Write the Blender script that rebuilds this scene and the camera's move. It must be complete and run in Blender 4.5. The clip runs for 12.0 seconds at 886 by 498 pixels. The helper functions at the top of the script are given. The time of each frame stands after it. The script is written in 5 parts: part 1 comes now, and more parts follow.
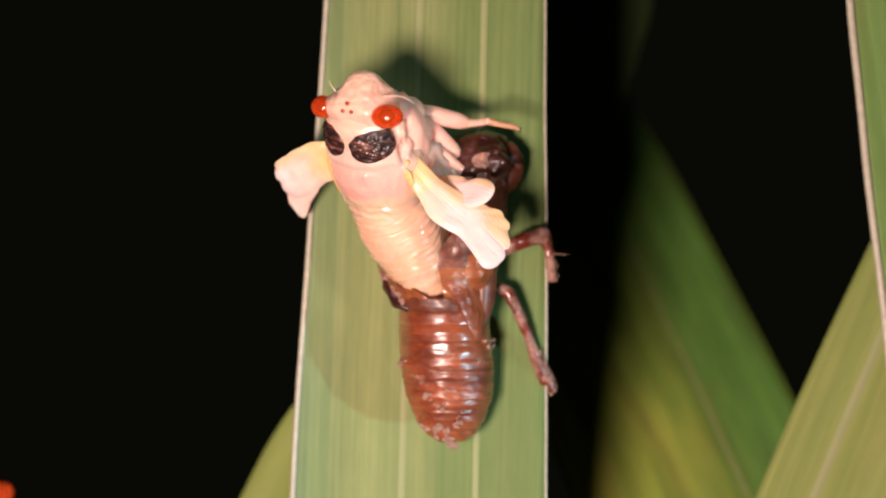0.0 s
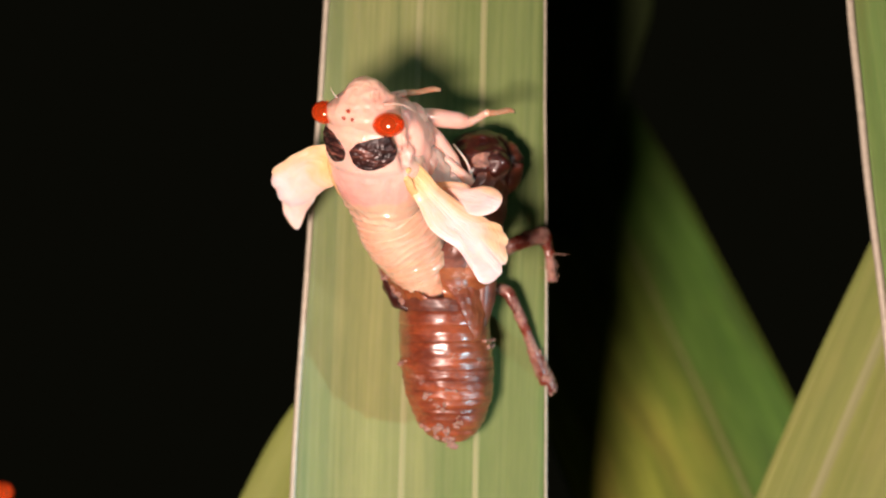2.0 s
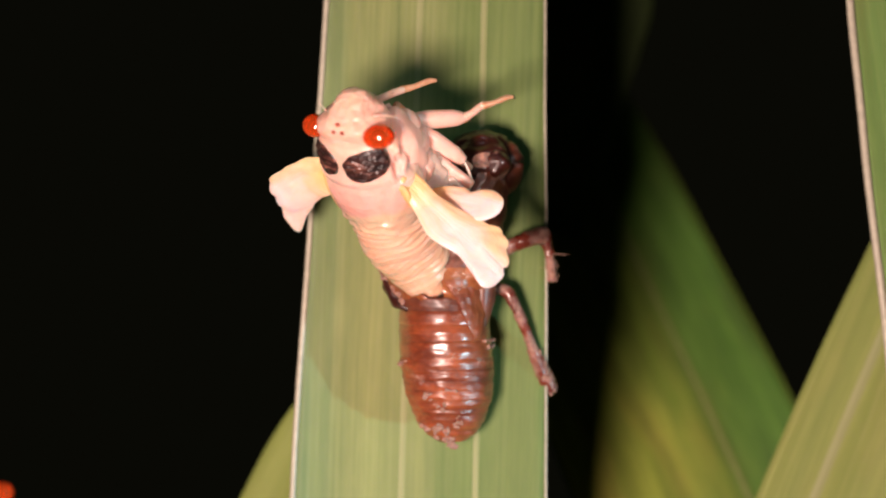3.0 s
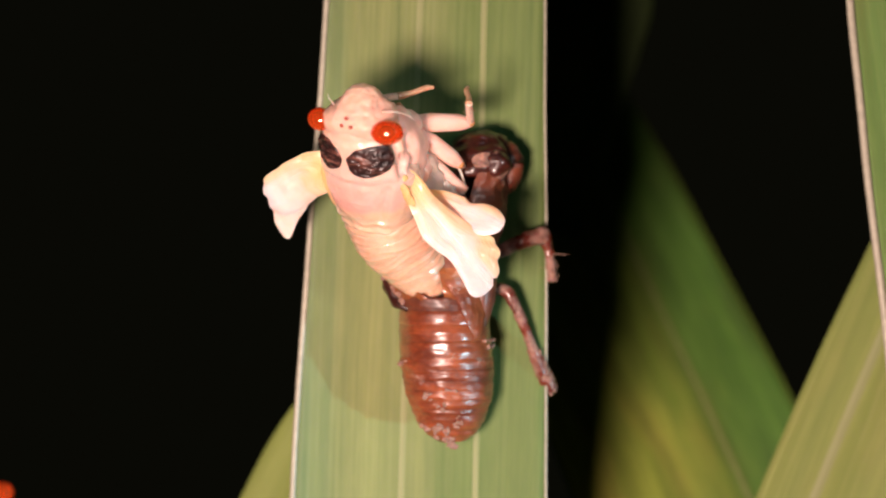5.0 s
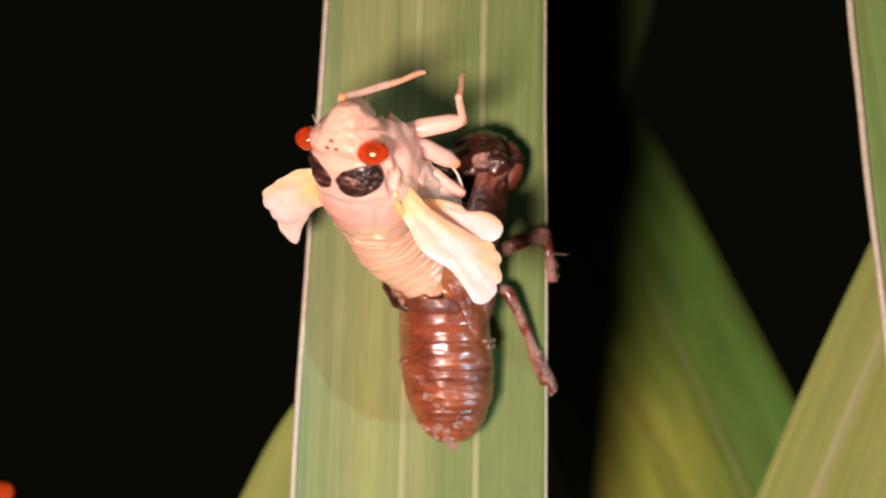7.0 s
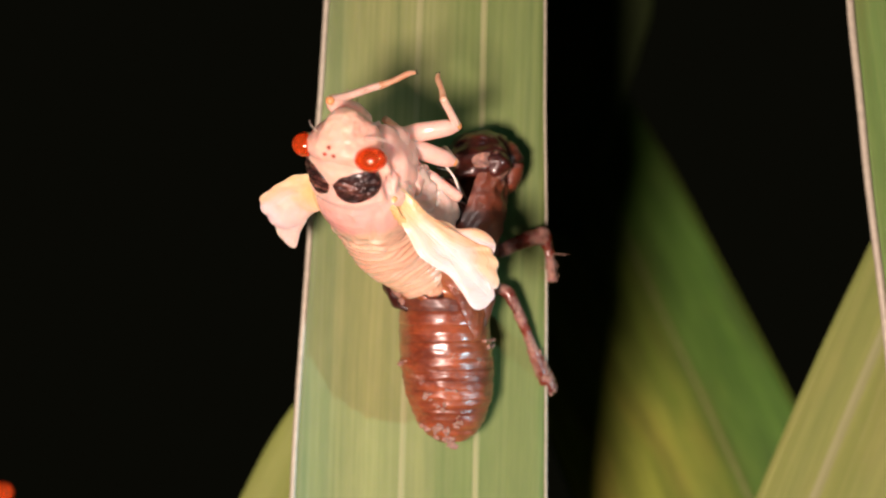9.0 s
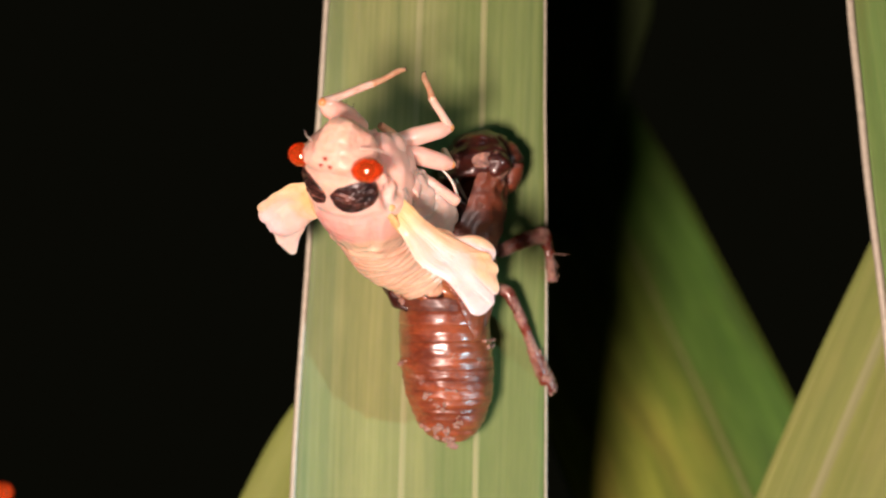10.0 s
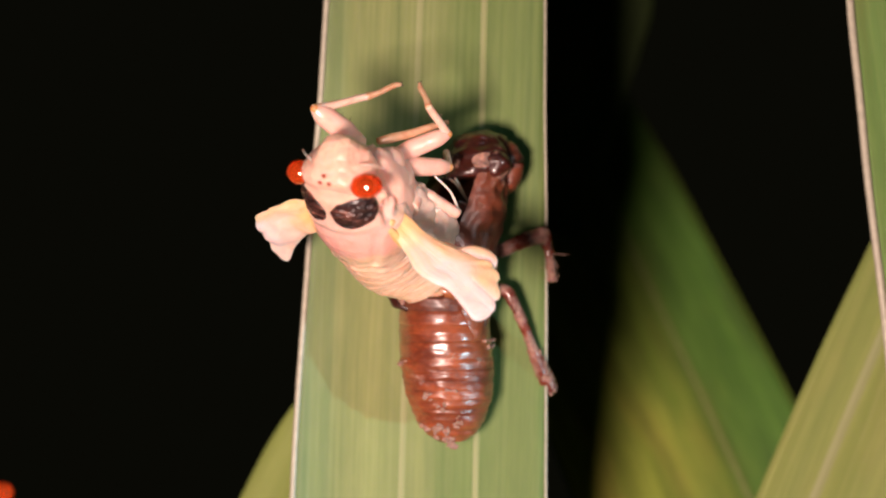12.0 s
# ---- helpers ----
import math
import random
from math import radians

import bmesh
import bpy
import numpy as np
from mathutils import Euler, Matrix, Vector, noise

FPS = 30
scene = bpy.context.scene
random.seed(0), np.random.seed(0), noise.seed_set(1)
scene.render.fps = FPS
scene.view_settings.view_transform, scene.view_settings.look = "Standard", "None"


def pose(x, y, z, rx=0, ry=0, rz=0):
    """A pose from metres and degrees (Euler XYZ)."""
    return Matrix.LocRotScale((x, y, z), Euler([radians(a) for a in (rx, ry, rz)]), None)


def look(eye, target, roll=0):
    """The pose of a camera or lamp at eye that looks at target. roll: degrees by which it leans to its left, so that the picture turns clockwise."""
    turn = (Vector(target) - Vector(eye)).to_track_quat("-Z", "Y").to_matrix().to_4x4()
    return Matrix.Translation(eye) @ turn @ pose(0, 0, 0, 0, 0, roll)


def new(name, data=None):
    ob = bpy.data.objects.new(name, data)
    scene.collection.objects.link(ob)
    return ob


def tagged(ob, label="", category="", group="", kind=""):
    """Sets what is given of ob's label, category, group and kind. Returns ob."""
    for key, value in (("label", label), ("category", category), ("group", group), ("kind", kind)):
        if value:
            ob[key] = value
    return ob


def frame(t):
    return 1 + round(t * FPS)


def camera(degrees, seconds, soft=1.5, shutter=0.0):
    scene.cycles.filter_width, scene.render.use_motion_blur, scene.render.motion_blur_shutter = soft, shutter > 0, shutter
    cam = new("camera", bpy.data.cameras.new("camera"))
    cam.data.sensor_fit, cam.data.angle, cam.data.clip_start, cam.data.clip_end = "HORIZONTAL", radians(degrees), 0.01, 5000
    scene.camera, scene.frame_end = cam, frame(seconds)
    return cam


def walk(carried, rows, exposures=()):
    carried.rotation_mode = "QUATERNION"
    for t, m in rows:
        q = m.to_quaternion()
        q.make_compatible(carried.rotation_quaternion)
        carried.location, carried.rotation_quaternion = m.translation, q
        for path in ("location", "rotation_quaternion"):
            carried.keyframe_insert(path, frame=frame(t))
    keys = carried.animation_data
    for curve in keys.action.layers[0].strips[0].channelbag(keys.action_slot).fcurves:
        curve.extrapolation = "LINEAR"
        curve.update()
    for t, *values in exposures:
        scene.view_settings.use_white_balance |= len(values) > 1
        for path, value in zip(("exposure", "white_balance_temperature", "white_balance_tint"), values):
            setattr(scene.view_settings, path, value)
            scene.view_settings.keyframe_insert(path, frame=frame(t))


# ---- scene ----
# The camera stands still about 0.2 m in front of a strap leaf; one unit of the plan below is a millimetre.
MM = 0.001
HEIGHT = 0.30          # the middle of the view above the soil

# the camera looks slightly upwards: the plan is laid out square to its view and tilted as a whole
TILT = Matrix.Translation((0, 0, HEIGHT)) @ Matrix.Rotation(radians(9), 4, "X") @ Matrix.Translation((0, 0, -HEIGHT))

cam = camera(22.18, 12.0, soft=2.0)
cam.data.dof.use_dof = True
cam.data.dof.focus_distance = 0.188
cam.data.dof.aperture_fstop = 18.0
STAND = TILT @ look((0, -0.2, HEIGHT), (0, 0, HEIGHT))
NUDGED = STAND @ pose(0, 0, 0, 0, 0.043, 0)      # the stand is knocked for a moment
walk(cam, [(0.0, STAND), (5.7, STAND), (5.9, NUDGED), (6.0, NUDGED), (6.1, STAND), (12.0, STAND)], exposures=[(0.0, 0, 6330, 7), (0.3, 0.05, 6200, 5), (0.5, 0.14, 5620, -4), (0.6, 0.14, 5620, -4), (0.8, 0, 6500, 10), (12.0, 0, 6500, 10)])

# ---- light: night, a warm lamp beside the camera, a cool torch opposite, two added fill beams ----
world = bpy.data.worlds.new("night")
scene.world = world
world.use_nodes = True
world.node_tree.nodes["Background"].inputs["Color"].default_value = (0.5, 0.49, 0.27, 1)
world.node_tree.nodes["Background"].inputs["Strength"].default_value = 0.0055


def lamp(name, eye, target, watts, colour, size):
    data = bpy.data.lights.new(name, "AREA")
    data.shape, data.size, data.energy, data.color = "DISK", size, watts, colour
    ob = new(name, data)
    ob.matrix_world = TILT @ look(eye, target)
    return ob


lamp("warm_lamp", (-0.056, -0.203, HEIGHT - 0.040), (0, 0, HEIGHT), 0.80, (1.0, 0.735, 0.645), 0.046)


def torch(name, eye, target, watts, colour, beam, soft, size):
    """A small spot lamp with a narrow beam."""
    ob = new(name, bpy.data.lights.new(name, "SPOT"))
    ob.data.energy, ob.data.color = watts, colour
    ob.data.spot_size, ob.data.spot_blend, ob.data.shadow_soft_size = radians(beam), soft, size
    ob.matrix_world = TILT @ look(eye, target)


# second lamp on the right, its beam narrowed to fill the cicada's flank
torch("flank_fill", (0.115, -0.145, HEIGHT + 0.024), (-0.001, -0.014, HEIGHT + 0.006), 0.58, (1.0, 0.86, 0.82), 6.8, 0.6, 0.006)
# added teal fill that lifts the head's shadow on the leaf
torch("shadow_fill", (0.07, -0.16, HEIGHT + 0.12), (-0.003, 0, HEIGHT + 0.012), 0.16, (0.40, 0.86, 0.95), 9.0, 0.8, 0.006)
torch("side_torch", (0.255, -0.15, HEIGHT - 0.097), (-0.010, 0, HEIGHT - 0.0175), 2.6, (0.46, 0.86, 1.0), 9.0, 0.8, 0.003)


# ---- materials ----
def nodes_of(name):
    m = bpy.data.materials.new(name)
    m.use_nodes = True
    t = m.node_tree
    return m, t, t.nodes["Principled BSDF"]


def ramp(t, source, stops):
    r = t.nodes.new("ShaderNodeValToRGB")
    el = r.color_ramp.elements
    while len(el) < len(stops):
        el.new(0.5)
    for e, (pos, col) in zip(el, stops):
        e.position, e.color = pos, (*col, 1)
    t.links.new(source, r.inputs[0])
    return r.outputs[0]


def noise_node(t, coord, scale, detail=4.0, rough=0.55):
    n = t.nodes.new("ShaderNodeTexNoise")
    n.inputs["Scale"].default_value, n.inputs["Detail"].default_value = scale, detail
    n.inputs["Roughness"].default_value = rough
    t.links.new(coord, n.inputs["Vector"])
    return n.outputs["Fac"]


def mapped(t, coord, scale):
    m = t.nodes.new("ShaderNodeMapping")
    m.inputs["Scale"].default_value = scale
    t.links.new(coord, m.inputs["Vector"])
    return m.outputs[0]


def mix(t, fac, a, b, kind="MIX"):
    m = t.nodes.new("ShaderNodeMix")
    m.data_type, m.blend_type = "RGBA", kind
    for value, slot in ((fac, m.inputs[0]), (a, m.inputs[6]), (b, m.inputs[7])):
        if isinstance(value, (int, float)):
            slot.default_value = value
        elif isinstance(value, tuple):
            slot.default_value = (*value, 1)
        else:
            t.links.new(value, slot)
    return m.outputs[2]


def bump(t, bsdf, height, strength, distance):
    b = t.nodes.new("ShaderNodeBump")
    b.inputs["Strength"].default_value, b.inputs["Distance"].default_value = strength, distance
    t.links.new(height, b.inputs["Height"])
    t.links.new(b.outputs[0], bsdf.inputs["Normal"])


def flesh(name, light, dark, scale=700, rough=0.35, sss=0.8, radius=(1.0, 0.48, 0.36), coat=0.2, lumps=2500, relief=0.00004, zones=()):
    """Moist, slightly translucent cuticle with mottling at two scales."""
    m, t, b = nodes_of(name)
    o = t.nodes.new("ShaderNodeTexCoord").outputs["Object"]
    big = noise_node(t, o, scale, 3)
    fine = noise_node(t, o, lumps, 3)
    col = ramp(t, big, [(0.32, dark), (0.62, light)])
    col = mix(t, 0.25, col, ramp(t, fine, [(0.35, dark), (0.7, light)]))
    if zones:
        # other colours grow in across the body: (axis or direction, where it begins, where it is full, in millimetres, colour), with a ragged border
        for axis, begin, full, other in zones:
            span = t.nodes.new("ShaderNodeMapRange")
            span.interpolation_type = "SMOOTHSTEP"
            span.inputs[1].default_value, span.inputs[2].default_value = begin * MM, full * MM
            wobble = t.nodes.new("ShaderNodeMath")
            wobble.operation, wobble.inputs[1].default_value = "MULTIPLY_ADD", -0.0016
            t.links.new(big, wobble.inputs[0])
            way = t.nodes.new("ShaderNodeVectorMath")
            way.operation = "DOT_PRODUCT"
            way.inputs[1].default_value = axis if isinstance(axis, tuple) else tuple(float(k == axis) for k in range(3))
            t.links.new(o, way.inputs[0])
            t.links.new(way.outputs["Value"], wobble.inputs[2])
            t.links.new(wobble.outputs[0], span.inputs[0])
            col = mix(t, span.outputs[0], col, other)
    t.links.new(col, b.inputs["Base Color"])
    b.inputs["Roughness"].default_value = rough
    b.inputs["Subsurface Weight"].default_value = sss
    b.inputs["Subsurface Radius"].default_value = radius
    b.inputs["Subsurface Scale"].default_value = 0.0006
    b.inputs["Coat Weight"].default_value, b.inputs["Coat Roughness"].default_value = coat, 0.09
    folds = t.nodes.new("ShaderNodeTexNoise")
    folds.noise_type = "RIDGED_MULTIFRACTAL"
    folds.inputs["Scale"].default_value, folds.inputs["Detail"].default_value = 900, 3
    t.links.new(o, folds.inputs["Vector"])
    low = t.nodes.new("ShaderNodeBump")
    low.inputs["Strength"].default_value, low.inputs["Distance"].default_value = 0.22, relief * 1.6
    t.links.new(folds.outputs["Fac"], low.inputs["Height"])
    # the wet film lies in broader waves than the skin
    film = t.nodes.new("ShaderNodeBump")
    film.inputs["Strength"].default_value, film.inputs["Distance"].default_value = 0.55, relief * 3.2
    t.links.new(noise_node(t, o, 950, 2), film.inputs["Height"])
    t.links.new(film.outputs[0], b.inputs["Coat Normal"])
    bump(t, b, fine, 0.35, relief)
    t.links.new(low.outputs[0], b.inputs["Normal"].links[0].from_node.inputs["Normal"])
    return m


def leaf_material(name, light, dark, vein, stain, rough=0.6, tones=None, mottle=0.0):
    """Parallel-veined blade: UV is millimetres across and along the blade."""
    m, t, b = nodes_of(name)
    uv = t.nodes.new("ShaderNodeTexCoord").outputs["UV"]
    wide = noise_node(t, mapped(t, uv, (0.55, 0.006, 1)), 1.0, 3)
    fine = noise_node(t, mapped(t, uv, (3.2, 0.02, 1)), 1.0, 3)
    blot = noise_node(t, mapped(t, uv, (0.20, 0.05, 1)), 1.0, 4)
    dash = noise_node(t, mapped(t, uv, (2.0, 0.25, 1)), 1.0, 4)
    col = ramp(t, wide, [(0.34, dark), (0.64, light)])
    col = mix(t, 0.28, col, ramp(t, fine, [(0.36, dark), (0.52, light), (0.66, vein)]))
    col = mix(t, ramp(t, blot, [(0.5, (0, 0, 0)), (0.75, (0.4, 0.4, 0.4))]), col, stain)
    col = mix(t, 0.18, col, ramp(t, dash, [(0.42, dark), (0.6, light)]))
    if mottle:
        # darker and paler cloudy streaks along the blade
        cloud = noise_node(t, mapped(t, uv, (0.45, 0.05, 1)), 1.0, 5, 0.6)
        low, high = (1 - mottle,) * 3, (1 + mottle, 1 + mottle, 1 + 0.5 * mottle)
        col = mix(t, 1.0, col, ramp(t, cloud, [(0.36, low), (0.64, high)]), "MULTIPLY")
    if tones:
        # the blade's colour is multiplied across its width: stops at -12 to 12 mm, ragged along the fibres
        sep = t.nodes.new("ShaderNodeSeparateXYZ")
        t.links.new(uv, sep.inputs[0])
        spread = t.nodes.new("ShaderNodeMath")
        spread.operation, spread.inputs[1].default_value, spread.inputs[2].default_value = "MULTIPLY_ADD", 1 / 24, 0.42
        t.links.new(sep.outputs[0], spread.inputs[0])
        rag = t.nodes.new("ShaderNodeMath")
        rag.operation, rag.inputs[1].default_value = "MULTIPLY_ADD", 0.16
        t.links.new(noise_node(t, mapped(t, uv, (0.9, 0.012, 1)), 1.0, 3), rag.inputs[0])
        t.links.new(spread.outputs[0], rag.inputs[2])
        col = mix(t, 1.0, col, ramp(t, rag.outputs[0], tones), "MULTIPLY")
    t.links.new(col, b.inputs["Base Color"])
    b.inputs["Roughness"].default_value = rough
    b.inputs["Specular IOR Level"].default_value = 0.18
    b.inputs["Subsurface Weight"].default_value = 0.12
    b.inputs["Subsurface Radius"].default_value = (0.6, 1.0, 0.25)
    b.inputs["Subsurface Scale"].default_value = 0.0006
    ribs = noise_node(t, mapped(t, uv, (4.5, 0.01, 1)), 1.0, 2)
    bump(t, b, ribs, 0.35, 0.0001)
    return m


def shell_material(name, light, dark, mud_low, mud_high, glow=(0.30, 0.085, 0.025), gloss=(0.27, 0.5, 0.15), grain=0.5, pleats=0.5):
    """Wet-looking amber cuticle with dried mud stuck on it in flakes."""
    m, t, b = nodes_of(name)
    o = t.nodes.new("ShaderNodeTexCoord").outputs["Object"]
    big = noise_node(t, mapped(t, o, (0.7, 0.7, 1.5)), 330, 4)
    fine = noise_node(t, mapped(t, o, (0.8, 0.8, 1.2)), 2600, 4)
    pleat = noise_node(t, mapped(t, o, (0.3, 0.3, 2.2)), 800, 3)
    base = mix(t, 0.3, ramp(t, big, [(0.35, dark), (0.66, light)]), ramp(t, fine, [(0.4, dark), (0.65, light)]))
    flakes = ramp(t, noise_node(t, o, 420, 6, 0.62), [(mud_low, (0, 0, 0)), (mud_high, (1, 1, 1))])
    mud = ramp(t, fine, [(0.3, (0.20, 0.10, 0.075)), (0.7, (0.40, 0.22, 0.17))])
    base = mix(t, ramp(t, pleat, [(0.33, (0.4, 0.4, 0.4)), (0.48, (0, 0, 0))]), base, tuple(c * 0.35 for c in dark))
    base = mix(t, ramp(t, noise_node(t, o, 200, 2), [(0.52, (0, 0, 0)), (0.72, (0.3, 0.3, 0.3))]), base, glow)
    t.links.new(mix(t, flakes, base, mud), b.inputs["Base Color"])
    t.links.new(ramp(t, flakes, [(0.0, (gloss[0],) * 3), (1.0, (0.9, 0.9, 0.9))]), b.inputs["Roughness"])
    t.links.new(ramp(t, flakes, [(0.0, (gloss[1],) * 3), (1.0, (0.0, 0.0, 0.0))]), b.inputs["Coat Weight"])
    b.inputs["Coat Roughness"].default_value = gloss[2] if len(gloss) > 2 else 0.2
    b.inputs["IOR"].default_value = 1.6
    b.inputs["Subsurface Weight"].default_value = 0.3
    b.inputs["Subsurface Radius"].default_value = (1.0, 0.35, 0.12)
    b.inputs["Subsurface Scale"].default_value = 0.0008
    height = mix(t, flakes, ramp(t, fine, [(0, (0, 0, 0)), (1, (0.3, 0.3, 0.3))]), ramp(t, fine, [(0, (0.5, 0.5, 0.5)), (1, (1, 1, 1))]))
    bump(t, b, height, grain, 0.00012)
    low = t.nodes.new("ShaderNodeBump")
    low.inputs["Strength"].default_value, low.inputs["Distance"].default_value = pleats, 0.00022
    t.links.new(pleat, low.inputs["Height"])
    t.links.new(low.outputs[0], b.inputs["Normal"].links[0].from_node.inputs["Normal"])
    return m


def plain(name, colour, rough, coat=0.0, sss=0.0):
    m, t, b = nodes_of(name)
    o = t.nodes.new("ShaderNodeTexCoord").outputs["Object"]
    n = noise_node(t, o, 1500, 3)
    t.links.new(ramp(t, n, [(0.3, tuple(c * 0.75 for c in colour)), (0.7, colour)]), b.inputs["Base Color"])
    b.inputs["Roughness"].default_value, b.inputs["Coat Weight"].default_value = rough, coat
    b.inputs["Coat Roughness"].default_value = 0.03
    b.inputs["Subsurface Weight"].default_value, b.inputs["Subsurface Scale"].default_value = sss, 0.0004
    return m


# the left stops put the side torch's teal light into the colour
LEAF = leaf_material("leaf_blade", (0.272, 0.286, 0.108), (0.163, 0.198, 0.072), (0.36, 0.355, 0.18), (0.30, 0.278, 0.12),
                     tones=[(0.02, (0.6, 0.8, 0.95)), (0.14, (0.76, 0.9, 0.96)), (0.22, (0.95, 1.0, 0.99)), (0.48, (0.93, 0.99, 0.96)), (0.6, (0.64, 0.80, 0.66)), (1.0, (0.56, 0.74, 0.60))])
LEAF_DEEP = leaf_material("leaf_blade_deep", (0.165, 0.275, 0.078), (0.10, 0.185, 0.05), (0.23, 0.28, 0.10), (0.26, 0.2, 0.07))
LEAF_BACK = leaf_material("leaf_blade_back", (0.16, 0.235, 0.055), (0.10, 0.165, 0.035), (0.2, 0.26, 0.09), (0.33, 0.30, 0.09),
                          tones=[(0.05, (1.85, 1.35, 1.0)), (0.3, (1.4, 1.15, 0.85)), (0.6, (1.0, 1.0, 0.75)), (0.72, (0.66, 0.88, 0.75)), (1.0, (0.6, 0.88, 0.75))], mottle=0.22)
# far leaf: greens darkened to stand for the shade it is in
LEAF_SHADED = leaf_material("leaf_blade_shaded", (0.05, 0.075, 0.02), (0.03, 0.05, 0.014), (0.13, 0.16, 0.06), (0.15, 0.13, 0.05))
LEAF_PALE = leaf_material("leaf_blade_pale", (0.25, 0.29, 0.08), (0.165, 0.21, 0.053), (0.37, 0.375, 0.15), (0.28, 0.265, 0.085))
LEAF_YOUNG = leaf_material("leaf_blade_young", (0.215, 0.26, 0.06), (0.155, 0.195, 0.042), (0.29, 0.30, 0.105), (0.23, 0.22, 0.07))
MARGIN = plain("leaf_margin", (0.49, 0.455, 0.35), 0.5)
VEIN_DIM = plain("leaf_vein_dim", (0.22, 0.25, 0.085), 0.5)
VEIN = leaf_material("leaf_vein", (0.31, 0.325, 0.155), (0.25, 0.275, 0.12), (0.34, 0.35, 0.19), (0.30, 0.30, 0.15))
SHELL = shell_material("shell_cuticle", (0.38, 0.092, 0.035), (0.13, 0.026, 0.012), 0.68, 0.72, (0.50, 0.155, 0.052), gloss=(0.32, 1.0, 0.26), grain=0.3, pleats=0.25)
SHELL_DULL = shell_material("shell_cuticle_dull", (0.42, 0.105, 0.036), (0.15, 0.028, 0.012), 0.63, 0.69, (0.40, 0.13, 0.04), gloss=(0.42, 0.25, 0.25), grain=0.35, pleats=0.35)
# dark red cuticle, deepened further for the cicada's shadow over the shell head
SHELL_DARK_SHADED = shell_material("shell_cuticle_dark_shaded", (0.07, 0.013, 0.009), (0.022, 0.006, 0.005), 0.60, 0.66, (0.11, 0.020, 0.012), gloss=(0.35, 0.5, 0.13), grain=0.2)
SHELL_MID = shell_material("shell_cuticle_mid", (0.22, 0.055, 0.024), (0.08, 0.018, 0.010), 0.60, 0.68, (0.32, 0.09, 0.03), gloss=(0.45, 0.25, 0.28), grain=0.3, pleats=0.2)
AMBER = shell_material("shell_amber", (0.40, 0.125, 0.042), (0.20, 0.052, 0.018), 0.74, 0.8, (0.52, 0.19, 0.06), gloss=(0.3, 0.6, 0.12), grain=0.2, pleats=0.25)
MUD = shell_material("shell_muddy_leg", (0.26, 0.05, 0.028), (0.10, 0.018, 0.011), 0.44, 0.55)
MUD_CRUST = shell_material("mud_crust", (0.25, 0.12, 0.09), (0.17, 0.08, 0.06), 0.15, 0.3)
HEAD_SKIN = flesh("head_skin", (0.94, 0.58, 0.465), (0.90, 0.50, 0.395), scale=900, coat=0.7, relief=0.00012, zones=((1, 0.2, 1.6, (0.93, 0.59, 0.455)), (1, -2.6, -4.7, (0.90, 0.535, 0.455))))
BACK_SKIN = flesh("back_skin", (0.90, 0.50, 0.435), (0.86, 0.43, 0.375), coat=0.9, relief=0.00012,
                  zones=((1, -8.2, -9.2, (0.88, 0.55, 0.39)), ((0.76, -0.65, 0.0), 6.3, 7.5, (0.89, 0.57, 0.42)), ((-0.76, -0.65, 0.0), 6.5, 7.7, (0.89, 0.55, 0.42)), (0, 3.3, 4.4, (0.90, 0.55, 0.24)), (0, -3.3, -4.4, (0.90, 0.55, 0.24)), (1, -6.4, -4.6, (0.90, 0.535, 0.455)), (2, 0.4, -1.2, (0.88, 0.575, 0.46))))
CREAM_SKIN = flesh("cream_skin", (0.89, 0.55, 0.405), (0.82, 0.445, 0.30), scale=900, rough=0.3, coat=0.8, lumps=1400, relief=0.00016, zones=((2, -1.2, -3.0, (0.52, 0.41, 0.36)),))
UNDER_SKIN = flesh("under_skin", (0.92, 0.59, 0.50), (0.87, 0.50, 0.415), scale=500, rough=0.45, coat=0.12)
TAN_SKIN = flesh("tan_skin", (0.85, 0.53, 0.375), (0.76, 0.42, 0.275), scale=900, rough=0.3, coat=0.8, lumps=1400, relief=0.00016)
BELLY_SKIN = flesh("belly_skin", (0.62, 0.47, 0.40), (0.48, 0.37, 0.33), scale=500, rough=0.3, coat=0.6)
LEG_SKIN = flesh("leg_skin", (0.92, 0.575, 0.49), (0.86, 0.49, 0.405), scale=500, coat=0.7, relief=0.00008)
TIBIA_SKIN = flesh("tibia_skin", (0.84, 0.58, 0.49), (0.72, 0.45, 0.35), scale=700)
TARSUS_SKIN = flesh("tarsus_skin", (0.66, 0.40, 0.26), (0.50, 0.25, 0.14), scale=900)
PATCH, _t, _b = nodes_of("patch_black")
_map = _t.nodes.new("ShaderNodeMapping")
_map.inputs["Rotation"].default_value, _map.inputs["Scale"].default_value = (0, 0, 0.75), (420, 1700, 900)
_t.links.new(_t.nodes.new("ShaderNodeTexCoord").outputs["Object"], _map.inputs["Vector"])
_streak = noise_node(_t, _map.outputs[0], 1.0, 4, 0.6)
_t.links.new(ramp(_t, _streak, [(0.42, (0.010, 0.005, 0.006)), (0.56, (0.045, 0.015, 0.013)), (0.68, (0.26, 0.10, 0.075))]), _b.inputs["Base Color"])
_b.inputs["Roughness"].default_value, _b.inputs["Coat Weight"].default_value, _b.inputs["Coat Roughness"].default_value = 0.4, 0.3, 0.2
bump(_t, _b, _streak, 0.6, 0.00025)
EYE, _t, _b = nodes_of("eye_red")
_b.inputs["Base Color"].default_value = (1.0, 0.11, 0.02, 1)
_b.inputs["Roughness"].default_value, _b.inputs["IOR"].default_value = 0.08, 1.38
_b.inputs["Transmission Weight"].default_value, _b.inputs["Coat Weight"].default_value = 0.66, 1.0
